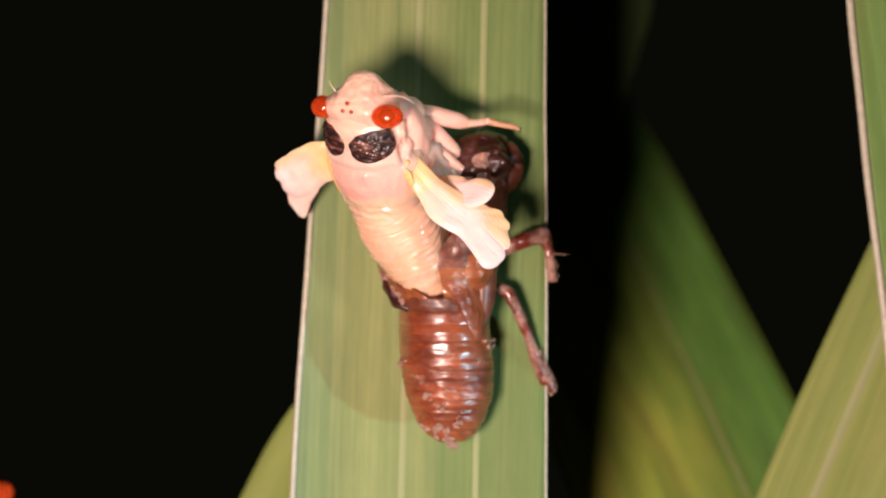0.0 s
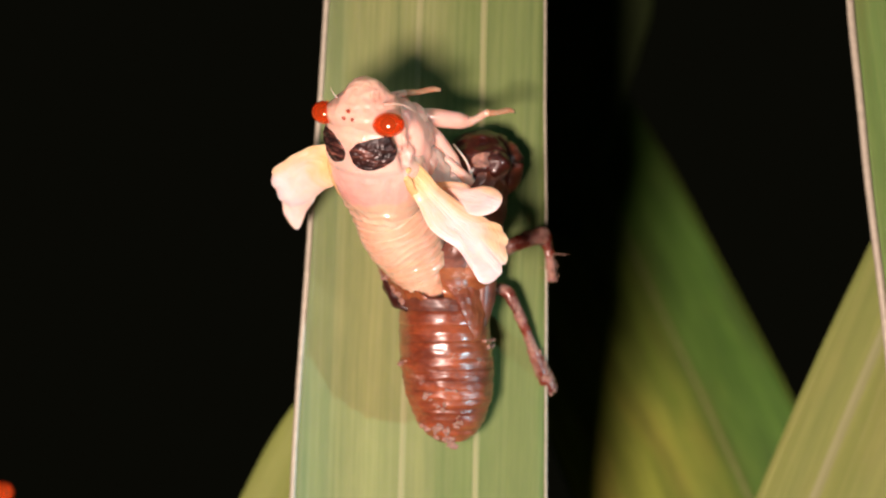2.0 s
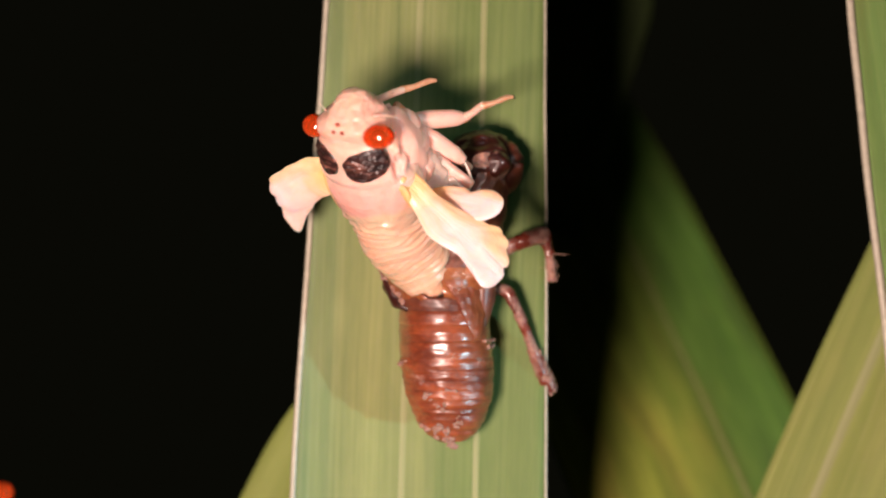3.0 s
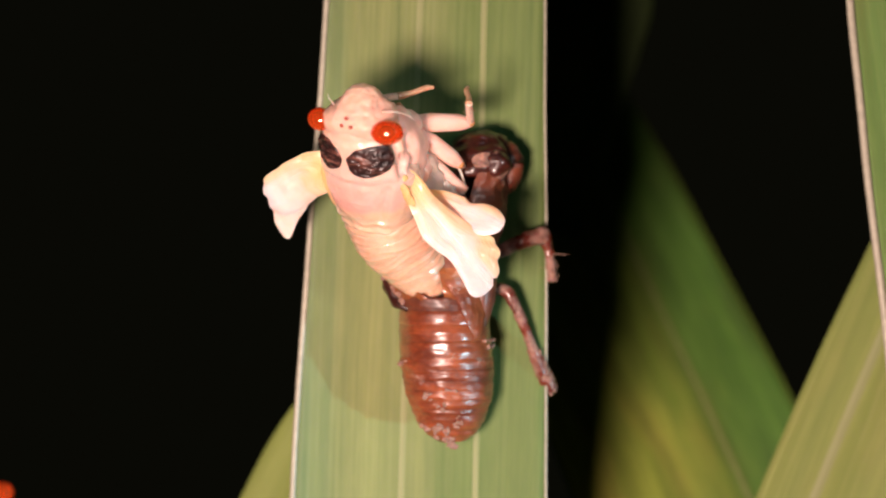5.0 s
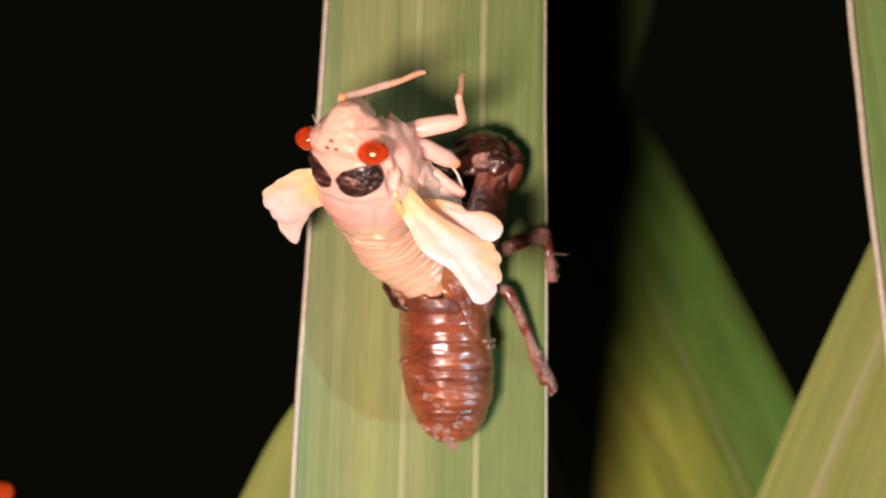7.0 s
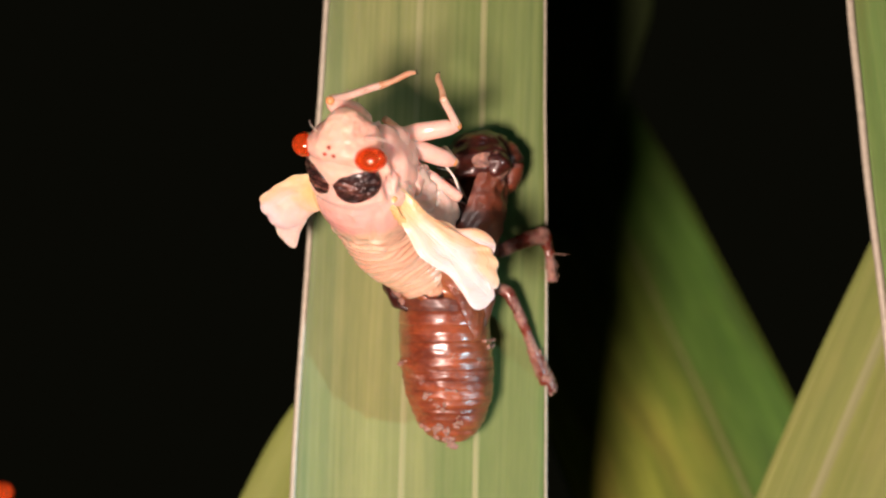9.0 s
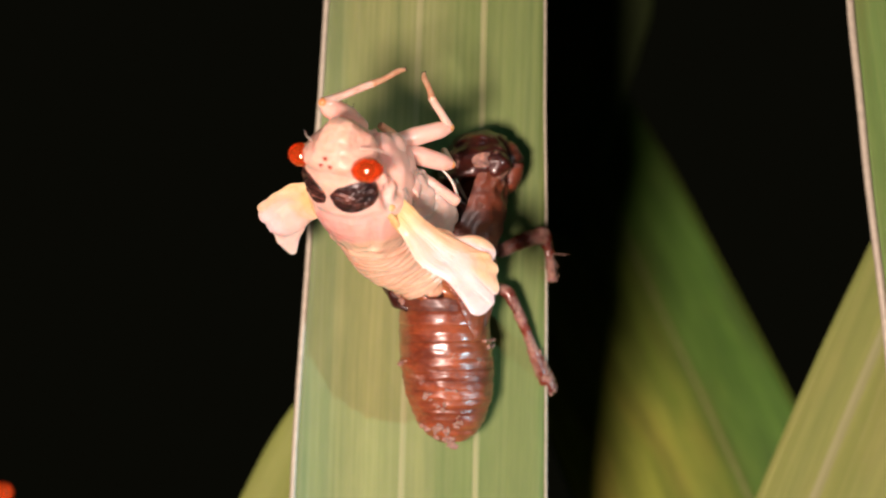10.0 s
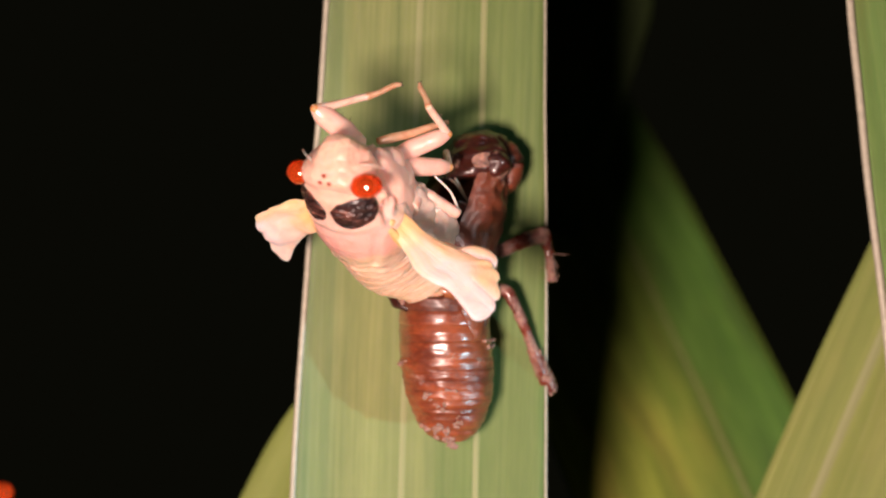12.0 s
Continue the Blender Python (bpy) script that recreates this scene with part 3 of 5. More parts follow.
def wing_lobe(outline, thick, scallop, curl, seed, rise=0.0):
    """A puffy unexpanded wing along +Y, face towards +Z, over a rounded outline: fanned folds, rim scalloped towards -X and the tip."""
    bm = bmesh.new()
    layer = bm.loops.layers.uv.new("uv")
    n, m = 132, 18
    count = len(outline)
    pts = curve_points([(x, y, 0) for x, y in outline[-2:] + outline + outline[:3]], (count + 4) * 12)
    pts = [pts[24 + round(i * count * 12 / n)] for i in range(n)]
    long = max(p.y for p in pts)
    mid = sum(pts, Vector()) / n
    mark, sides = {}, []
    for face in (1, -1):
        rows = []
        for j in range(m, 0, -1):
            r = j / m
            row = []
            for i, p in enumerate(pts):
                outer = max(0.0, min(1.0, (p.y / long - 0.55) / 0.1)) * max(0.0, min(1.0, (-0.9 - p.x) / 0.8))
                rim = 1 + scallop * outer * (abs(math.sin(i * 0.42 + seed + 0.8 * noise.noise(Vector((i * 0.15, seed, 0))))) - 0.6)
                q = mid + (p - mid) * (r * rim)
                f = max(0.0, q.y / long)
                fan = math.atan2(q.x - 0.3, q.y + 2.5)
                fold = 0.06 * math.sin(fan * 24 + seed + 1.5 * noise.noise(q * 0.35)) * min(1, f * 4) * (1 - 0.55 * f)
                fold += 0.07 * hump(fan, -0.19, 0.09) * min(1, f * 3) + 0.025 * math.sin((q - Vector((-1.4, 9.3, 0))).length * 5.5) * max(0, f - 0.6) * 2
                fold += 0.12 * noise.noise(q * 0.8 + Vector((0, 0, seed)))
                z = rise * max(0.0, 1 - q.y / 2.2) + face * thick * math.sqrt(max(0.0, 1 - r ** 3)) * (0.65 + 0.35 * f) + fold * (1 - r ** 6) - curl * f * f + 0.05 * outer * math.sin(i * 0.84 + seed) * r ** 4
                v = bm.verts.new((q.x, q.y, z))
                mark[v] = (f, 0.5 + 0.5 * r * max(-1.0, min(1.0, (p.x - mid.x * p.y / max(mid.y, 1)) / 1.1)))
                row.append(v)
            rows.append(row)
        sides.append(rows)
        for a, c in zip(rows, rows[1:]):
            for i in range(n):
                k = (i + 1) % n
                bm.faces.new((a[i], a[k], c[k], c[i]))
        bm.faces.new(rows[-1])
    for i in range(n):
        k = (i + 1) % n
        bm.faces.new((sides[0][0][i], sides[0][0][k], sides[1][0][k], sides[1][0][i]))
    for f in bm.faces:
        for loop in f.loops:
            loop[layer].uv = mark[loop.vert]
    return bm


def soft_pad(outline, thick, scallop, drop, seed):
    """A puffy folded pad over a rounded outline in its own plane, with a scalloped outer rim."""
    bm = bmesh.new()
    layer = bm.loops.layers.uv.new("uv")
    n, m = 96, 14
    pts = curve_points([(x, y, 0) for x, y in outline[-2:] + outline + outline[:3]], (len(outline) + 4) * 12)
    pts = [pts[24 + round(i * len(outline) * 12 / n)] for i in range(n)]
    mid = sum(pts, Vector()) / n
    reach = max(p.length for p in pts)
    mark, sides = {}, []
    for face in (1, -1):
        rows = []
        for j in range(m, 0, -1):
            r = j / m
            row = []
            for i, p in enumerate(pts):
                outer = min(1.0, max(0.0, (-p.x - 2.6) / 1.5))
                rim = 1 + scallop * outer * (abs(math.sin(i * 0.36 + seed)) - 0.5)
                q = mid + (p - mid) * (r * rim)
                fold = 0.16 * noise.noise(Vector((q.x * 0.9, q.y * 0.9, seed))) + 0.07 * math.sin(3.2 * math.atan2(q.y - 1, q.x - 0.5) * 3) * min(1, q.length / 3)
                z = -0.25 * q.x - 0.04 * q.y - drop + face * thick * math.sqrt(max(0.0, 1 - r ** 3)) + fold
                v = bm.verts.new((q.x, q.y, z))
                mark[v] = (min(1.0, q.length / reach), 0.5 - 0.5 * r * r * max(0.0, min(1.0, (p.y + 2.6) / 1.5)))
                row.append(v)
            rows.append(row)
        sides.append(rows)
        for a, c in zip(rows, rows[1:]):
            for i in range(n):
                k = (i + 1) % n
                bm.faces.new((a[i], a[k], c[k], c[i]))
        bm.faces.new(rows[-1])
    for i in range(n):
        k = (i + 1) % n
        bm.faces.new((sides[0][0][i], sides[0][0][k], sides[1][0][k], sides[1][0][i]))
    for f in bm.faces:
        for loop in f.loops:
            loop[layer].uv = mark[loop.vert]
    return bm


def limb(points, radii, squash=0.85, rough=0.03):
    bm = bmesh.new()
    tube(bm, points, radii, n=18, sides=14, squash=squash, rough=rough)
    return bm


def bone(a, b, face=(0.5, 0.6, 0.6)):
    """The pose of a limb piece in its animal's space, from joint a towards b."""
    a, b = Vector(a), Vector(b)
    y = (b - a).normalized()
    z = Vector(face)
    z = (z - y * z.dot(y)).normalized()
    x = y.cross(z)
    m = Matrix((x, y, z)).transposed().to_4x4()
    m.translation = a * MM
    return m


def body_pose(x, y, z, rx, ry, rz):
    return TILT @ pose(x * MM, y * MM, z * MM + HEIGHT, rx, ry, rz)


def cicada_trunk(ob, feelers=True):
    """Head with eyes, ocelli and feelers, and the parts of the thorax."""
    head = part("head", head_mesh(), HEAD_SKIN, ob, "cream pink head with a bulging face")
    for side in (-1, 1):
        bm = bmesh.new()
        eye_ball(bm)
        if side < 0:
            bmesh.ops.scale(bm, vec=(0.84, 0.95, 0.95), verts=bm.verts)
        else:
            bmesh.ops.rotate(bm, cent=(0, 0, 0), matrix=Matrix.Rotation(radians(14), 3, "Y"), verts=bm.verts)
        bmesh.ops.translate(bm, vec=(3.28 if side > 0 else -3.32, -0.25 + side * 0.18, 0.98 + side * 0.22), verts=bm.verts)
        part("eye", bm, EYE, head, "glossy bright red bulging eye").data.materials.append(EYE_CORE)
        if feelers:
            bend = [(2.3, 0.95, 0.0), (3.7, 1.35, 0.15), (4.8, 1.3, 0.2), (5.5, 0.85, 0.15)] if side > 0 else [(-1.9, 1.1, 0.5), (-2.3, 1.7, 0.5), (-2.5, 2.0, 0.3)]
            part("feeler", limb(bend, [0.12, 0.07, 0.045, 0.02] if side > 0 else [0.07, 0.035, 0.012]), LEG_SKIN, head, "short thread-like feeler")
    for x, y, z in ((0.08, 1.1, 1.95), (-0.32, 0.5, 2.2), (0.52, 0.5, 2.2)):
        bm = bmesh.new()
        ball(bm, (x, y, z), (0.19, 0.18, 0.13), seg=14, rings=10)
        part("ocellus", bm, OCELLUS, head, "tiny dark red simple eye")
    pronotum = part("pronotum", trunk_band(0.1, -4.62, 44), HEAD_SKIN, ob, "cream collar behind the head")
    for side in (-1, 1):
        part("dark_patch", dark_patch(side), PATCH, pronotum, "wrinkled black patch")
    part("mesonotum", trunk_band(-4.62, -8.75, 56), BACK_SKIN, ob, "swollen pink middle back")
    part("metanotum", trunk_band(-8.75, -11.0, 36), BACK_SKIN, ob, "cream folded hind back")
    return head


cicada = thing("cicada", 0, 0, 0, "cream pink newly moulted cicada with red eyes leaving its shell", "insect", "cicadas")
cicada_trunk(cicada)
bm = bmesh.new()
ball(bm, (0, -4.4, -2.4), (2.7, 4.6, 2.2), rough=0.16, seg=40, rings=28, freq=1.3)
part("breast", bm, UNDER_SKIN, cicada, "translucent grey-pink underside")
bm = bmesh.new()
ball(bm, (1.6, -4.9, -2.6), (2.2, 4.4, 2.4), rough=0.08, seg=56, rings=36, freq=0.9)
part("pleuron", bm, UNDER_SKIN, cicada, "soft beige side of the chest")
for pts, radii in ((((2.2, -1.9, -2.2), (1.9, -2.9, -4.0), (1.2, -3.9, -5.7)), (0.8, 1.35, 0.75)), (((2.4, -4.6, -2.6), (2.3, -4.9, -4.2), (1.9, -4.9, -5.6)), (1.3, 1.25, 0.7)),
                   (((2.8, -7.0, -2.8), (2.7, -6.9, -4.0), (2.3, -6.7, -5.0)), (1.2, 1.15, 0.7)), (((-1.6, -1.2, -2.2), (-1.4, -2.0, -3.8), (-1.5, -2.3, -5.2)), (1.1, 1.15, 0.7))):
    part("coxa", limb(pts, radii, 0.9, 0.08), UNDER_SKIN, cicada)
bm = bmesh.new()
ball(bm, (3.3, -6.0, -1.3), (1.0, 1.2, 0.9), rough=0.3, seg=32, rings=22, freq=1.1)
part("wing_boss", bm, UNDER_SKIN, cicada, "pinkish boss below the wing root")

bm = bmesh.new()
ball(bm, (2.3, -8.8, -4.3), (2.0, 3.1, 1.8), rough=0.16, seg=48, rings=32, freq=1.6)
ball(bm, (3.3, -11.0, -5.1), (2.0, 2.7, 1.8), rough=0.16, seg=48, rings=32, freq=1.6)
part("belly", bm, BELLY_SKIN, cicada, "grey translucent wet belly skin")
LEFT_ROOT, LEFT_REST = Vector((-3.4, -5.7, 0.5)), Vector((-3.5, -7.2, 1.2))


def swing(direction):
    """The pose of a left wing whose tip points along the given direction from its root."""
    m = LEFT_REST.rotation_difference(Vector(direction)).to_matrix().to_4x4()
    m.translation = LEFT_ROOT * MM
    return m


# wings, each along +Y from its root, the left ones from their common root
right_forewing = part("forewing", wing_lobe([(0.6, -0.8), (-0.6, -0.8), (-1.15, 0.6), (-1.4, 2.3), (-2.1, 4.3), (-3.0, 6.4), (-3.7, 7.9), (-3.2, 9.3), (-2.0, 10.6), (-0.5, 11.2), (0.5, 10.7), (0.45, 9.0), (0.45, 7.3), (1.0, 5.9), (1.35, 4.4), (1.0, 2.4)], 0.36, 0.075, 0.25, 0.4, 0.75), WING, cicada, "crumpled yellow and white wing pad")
bm = bmesh.new()
ball(bm, (3.7, -5.7, 0.5), (0.5, 0.95, 0.55), rough=0.4, seg=36, rings=24, freq=1.8)
tube(bm, [(3.35, -4.6, 1.1), (3.75, -5.4, 1.0), (4.05, -6.3, 0.95), (4.3, -7.2, 0.8), (4.2, -8.3, 0.3)], [0.15, 0.34, 0.42, 0.4, 0.2], n=40, sides=24, squash=0.7, rough=0.5)
part("wing_hinge", bm, HINGE, cicada, "yellow crumpled wing hinge")
right_hindwing = part("hindwing", wing_lobe([(-0.1, -0.6), (-0.6, 0.8), (-0.75, 2.5), (-0.5, 3.4), (-0.95, 4.7), (-0.85, 5.8), (-0.25, 6.7), (0.7, 6.8), (1.4, 6.2), (1.85, 5.0), (1.6, 3.0), (1.0, 0.5), (0.5, -0.8)], 0.4, 0.0, 0.0, 2.0), WING, cicada, "short white wing pad")
left_forewing = part("forewing", soft_pad([(0.3, 1.0), (-0.9, 1.7), (-3.1, 0.8), (-5.5, -1.2), (-5.65, -2.6), (-5.0, -4.1), (-3.9, -4.8), (-2.6, -4.1), (-1.3, -2.8), (0.2, -1.6)], 0.42, 0.06, 0.0, 0.6), WING_FOLDED, cicada, "folded yellow wing pad")
left_hindwing = part("hindwing", soft_pad([(-5.0, -3.4), (-4.95, -5.9), (-4.0, -7.2), (-3.1, -5.3), (-2.2, -3.6), (-3.5, -2.8)], 0.4, 0.0, 0.3, 2.0), WING_WHITE, cicada, "short white wing pad")


def leg(long, shin, foot, stout=1.0):
    """Femur, tibia and tarsus, each along +Y from its joint."""
    femur = part("femur", limb([(0, -0.5, 0), (0, long * 0.3, 0), (0, long * 0.8, 0), (0, long + 0.15, 0)], [0.55 * stout, 0.82 * stout, 0.74 * stout, 0.42]), LEG_SKIN, cicada, "pale pink swollen thigh")
    tibia = part("tibia", limb([(0, -0.2, 0), (0.05, shin * 0.4, 0), (0, shin * 0.8, 0), (0, shin + 0.1, 0)], [0.42, 0.32, 0.32, 0.30]), TIBIA_SKIN, cicada) if shin else None
    if shin:
        bm = bmesh.new()
        ball(bm, (0, 0, 0), (0.44, 0.42, 0.42), rough=0.1, seg=18, rings=12)
        part("knee", bm, JOINT, tibia, "orange knee joint")
        bm = bmesh.new()
        for k in range(9):
            y, a = shin * (0.12 + 0.09 * k), 1.3 * k
            d = Vector((math.cos(a), 0.7, math.sin(a))) * 0.3
            p = Vector((math.cos(a) * 0.28, y, math.sin(a) * 0.28))
            tube(bm, [p, p + d], [0.03, 0.008], n=3, sides=5)
        part("hair", bm, HAIR, tibia, "fine pale leg hairs")
    tarsus = None
    if foot:
        tarsus = part("tarsus", limb([(0, -0.1, 0), (0.05, foot * 0.35, 0.05), (-0.05, foot * 0.8, 0), (0.08, foot, 0.05)], [0.34, 0.24, 0.25, 0.15]), TARSUS_SKIN, cicada)
        bm = bmesh.new()
        for s in (-1, 1):
            tube(bm, [(0.08, foot - 0.05, 0.05), (0.08 + s * 0.14, foot + 0.12, 0.05), (0.08 + s * 0.2, foot + 0.2, -0.08)], [0.07, 0.05, 0.015], n=6, sides=6)
        part("claw", bm, CLAW, tarsus, "tiny black claw pair")
    return femur, tibia, tarsus


right_fore = leg(4.9, 3.3, 2.8)
left_fore = leg(4.6, 4.6, 3.2, 1.2)
bm = bmesh.new()
for y, d in ((1.4, 0.5), (2.2, 0.35), (2.9, 0.3)):
    tube(bm, [(0.7, y, -0.1), (0.8 + d, y + 0.25, -0.2)], [0.08, 0.02], n=4, sides=6)
part("spine", bm, CLAW, left_fore[0], "tiny dark thigh spines")
right_middle = leg(4.6, 3.4, 0)
left_middle = part("tibia", limb([(0, -0.1, 0), (0.05, 1.2, 0), (0.1, 3, 0), (0, 5.2, 0), (0, 6.6, 0)], [0.3, 0.4, 0.36, 0.30, 0.2]), TARSUS_SKIN, cicada)
part("femur", limb([(2.4, -6.6, -4.9), (3.6, -8.0, -5.1), (5.5, -10.1, -5.7)], [0.6, 0.8, 0.5]), LEG_SKIN, cicada)
part("tibia", limb([(5.5, -10.1, -5.9), (4.6, -8.8, -6.8), (3.4, -7.3, -7.0)], [0.16, 0.11, 0.09]), WING_WHITE, cicada)

# abdomen: rings that telescope between the shell and the thorax
SEGMENTS = 10
abdomen = []
for i in range(SEGMENTS):
    f = i / (SEGMENTS - 1)
    r = float(np.interp(f, (0, 0.4, 0.72, 1), (3.5, 3.55, 2.8, 1.3)))
    bm = bmesh.new()
    rings = []
    for j in range(25):
        g = j / 24
        ring = []
        for k in range(72):
            a = math.tau * k / 72
            d = Vector((math.cos(a), math.sin(a), 0))
            shift = noise.noise(d * 1.1 + Vector((0, 0, i * 0.9)))
            # each ring is a soft roll with two finer folds that wander round it
            rr = r * (0.975 + 0.034 * math.sin(math.pi * g) ** 1.2 + 0.010 * math.sin(g * 18.8 + 3.5 * shift) * math.sin(math.pi * g) + 0.012 * noise.noise(d * 1.8 + Vector((0, 0, i * 3.1))) + 0.008 * noise.noise(d * 6 + Vector((0, 0, i + g * 3))))
            ring.append(Vector((d.x * rr + 0.35 * max(0.0, -d.y), 0.9 - 1.8 * g + 0.3 * shift, d.y * rr * (0.80 + 0.12 * min(1, f * 3) if d.y > 0 else 1.3 + 0.5 * hump(f, 0.3, 0.35)))))
        rings.append(ring)
    skin(bm, rings)
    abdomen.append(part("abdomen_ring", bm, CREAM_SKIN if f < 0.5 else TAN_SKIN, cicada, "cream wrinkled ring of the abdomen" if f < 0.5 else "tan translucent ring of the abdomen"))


# ---- the cast shell on the leaf ----
shell = thing("cast_shell", 0.3, 0, -10, "glossy amber brown split nymph shell flecked with mud", "insect shell")
ST_Z = (-16.75, -16.1, -15.0, -13.0, -10.0, -7.0, -5.2, -3.4, -1.4, 2.5, 6.0, 8.3, 9.8, 10.3)
ST_X = (0.75, 0.7, 0.65, 0.55, 0.33, 0.12, 0.05, -0.35, -0.75, 1.6, 2.6, 3.1, 3.2, 3.2)
ST_W = (1.2, 2.1, 2.9, 3.7, 4.05, 3.95, 3.85, 4.3, 5.0, 3.8, 3.1, 2.9, 2.1, 0.9)
ST_H = (0.9, 1.7, 2.6, 3.5, 4.1, 4.25, 4.2, 4.3, 4.5, 4.5, 3.9, 3.2, 2.0, 0.8)


def shell_point(z, ang, grow=0.0):
    x, w, h = (float(np.interp(z, ST_Z, s)) for s in (ST_X, ST_W, ST_H))
    s = math.sin(ang)
    return Vector((x - 0.3 + math.cos(ang) * (w + grow), -3.2 + (h + 0.45 - (0.30 * h + 0.45) * (s < 0)) * -s - s * grow, z + 10))


def shell_band(z0, z1, step, a0=0.0, a1=360.0, n=12, crease=0.05, a2=None, a3=None, proud=0.0, folds=0.0):
    """A band of the shell from height z0 up to z1; an open arc where a1 - a0 is under a full turn."""
    bm = bmesh.new()
    whole = a1 - a0 >= 360
    lean = 0.28 * noise.noise(Vector((z0 * 1.7, 3, 1))) if whole else 0
    outer, inner = [], []
    for j in range(n + 1):
        g = j / n
        z = z0 + (z1 - z0) * g
        lo = a0 if a2 is None else a0 + (a2 - a0) * g
        hi = a1 if a3 is None else a1 + (a3 - a1) * g
        grow = proud + step * (math.sin(math.pi * min(1, g * 0.93 + 0.07)) ** 0.7 - 0.75) + 0.012 * math.sin(g * 12.6 + z0 * 3)
        cnt = 64
        angs = [radians(lo + (hi - lo) * k / (cnt if whole else cnt - 1)) for k in range(cnt)]
        ro = []
        for k, a in enumerate(angs):
            p = shell_point(z, a)
            edge = 0 if whole else 0.5 * (k in (0, cnt - 1)) * noise.noise(Vector((z, a, 2)))
            ro.append(shell_point(z + edge + lean * math.cos(a), a, grow + crease * noise.noise(p * 1.1) + 0.4 * crease * noise.noise(p * 2.9) + folds * math.sin(p.z * 9 + 3.2 * noise.noise(p * 0.55))))
        outer.append(ro)
        inner.append([shell_point(z, a, grow - 0.16) for a in angs])
    skin(bm, outer, closed=whole, caps=whole)
    if not whole:
        skin(bm, inner, closed=False, caps=False)
    return bm


cuts = [-16.6, -15.6, -14.7, -13.8, -12.95, -12.1, -11.25, -10.35, -9.3, -7.95, -6.55, -5.3, -4.3]
for i, (z0, z1) in enumerate(zip(cuts, cuts[1:])):
    upper = z0 > -9.4
    part("abdomen_segment", shell_band(z0 - 0.1 + (0 if i == 0 else random.uniform(-0.1, 0.1)), z1 + 0.16, 0.13 if upper else random.uniform(0.05, 0.12), crease=0.10 if upper else 0.14, folds=0.0 if upper else 0.024),
         SHELL_DULL if not upper else SHELL if i < len(cuts) - 2 else SHELL_MID, shell, "glossy amber belly ring" if upper else "dull amber belly ring with mud flecks")
part("thorax", shell_band(-4.5, -1.2, 0.12, 104, 446, 16, 0.35, 142, 446), AMBER, shell, "split amber thorax wall")
part("thorax", shell_band(-1.6, 6.6, 0.1, 172, 455, 26, 0.35, 142, 446), SHELL_MID, shell, "dark brown split thorax wall")
part("head", shell_band(6.2, 10.3, 0.2, 0, 360, 22, 0.45), SHELL_DARK_SHADED, shell, "dark glossy empty head")
part("wing_pad", shell_band(-7.7, -2.6, 0.1, 44, 52, 18, 0.12, 6, 84, 0.2), SHELL, shell, "pointed red-brown wing case")
bm = bmesh.new()
ball(bm, (1.6, -6.2, 8.3), (2.5, 1.3, 2.2), rough=0.25, seg=32, rings=22)
part("thorax_fold", bm, AMBER, shell, "bulging clear amber skin fold")
bm = bmesh.new()
ball(bm, (1.5, -4.4, 10.7), (1.5, 1.0, 1.5), rough=0.15, seg=32, rings=22)
part("thorax_fold", bm, AMBER, shell, "bulging clear amber skin fold")
bm = bmesh.new()
tube(bm, [(1.2, -5.7, 13.9), (2.1, -5.9, 13.2), (3.2, -5.6, 12.6), (4.1, -5.0, 12.1)], [0.25, 0.62, 0.7, 0.25], n=24, sides=16, squash=0.45, hint=(0.5, -0.8, 0.5), rough=0.15)
part("torn_flap", bm, MUD, shell, "reddish torn skin flap with a pale edge")
part("flap_edge", limb([(1.1, -6.0, 14.1), (1.9, -6.3, 13.75), (2.6, -6.2, 13.4)], [0.06, 0.12, 0.05]), WING_WHITE, shell, "white torn lining")
bm = bmesh.new()
tube(bm, [(-5.7, -3.6, 9.3), (-5.2, -4.3, 7.4), (-4.3, -5.0, 5.6), (-3.2, -5.8, 4.7)], [0.2, 0.5, 0.55, 0.3], n=20, sides=12, rough=0.5)
part("split_edge", bm, SHELL_DARK_SHADED, shell, "ragged dark edge of the split")
bm = bmesh.new()
ball(bm, (4.3, -6.0, 17.2), (1.2, 1.2, 1.3), rough=0.25, seg=32, rings=22)
part("eye", bm, SHELL_DARK_SHADED, shell, "dark glossy eye dome")
rows = []
for i in range(1, 11):
    r = i / 10
    rows.append([])
    for k in range(36):
        a = math.tau * k / 36
        wide = r * (1 + 0.25 * noise.noise(Vector((math.cos(a) * 1.7, math.sin(a) * 1.7, 4.0))))
        p = shell_point(7.6 + 0.75 * wide * math.sin(a), radians(82 - 19 * wide * math.cos(a)))
        rows[-1].append(shell_point(7.6 + 0.75 * wide * math.sin(a), radians(82 - 19 * wide * math.cos(a)), 0.2 + 0.45 * noise.noise(p * 1.1) + 0.08 * noise.noise(p * 4.0) if r < 0.95 else -0.1))
bm = bmesh.new()
skin(bm, rows)
part("mud_patch", bm, MUD_CRUST, shell, "flat patch of pinkish dried mud")
bm = bmesh.new()
tube(bm, [(3.6, -5.2, 10.8), (3.6, -5.4, 8.5), (3.4, -5.2, 5.6), (3.2, -5.0, 3.2)], [0.6, 1.1, 1.1, 0.35], n=20, sides=16, squash=0.55, hint=(0.8, -0.6, 0), rough=0.1)
part("wing_pad", bm, SHELL_MID, shell, "short dark wing case")
bm = bmesh.new()
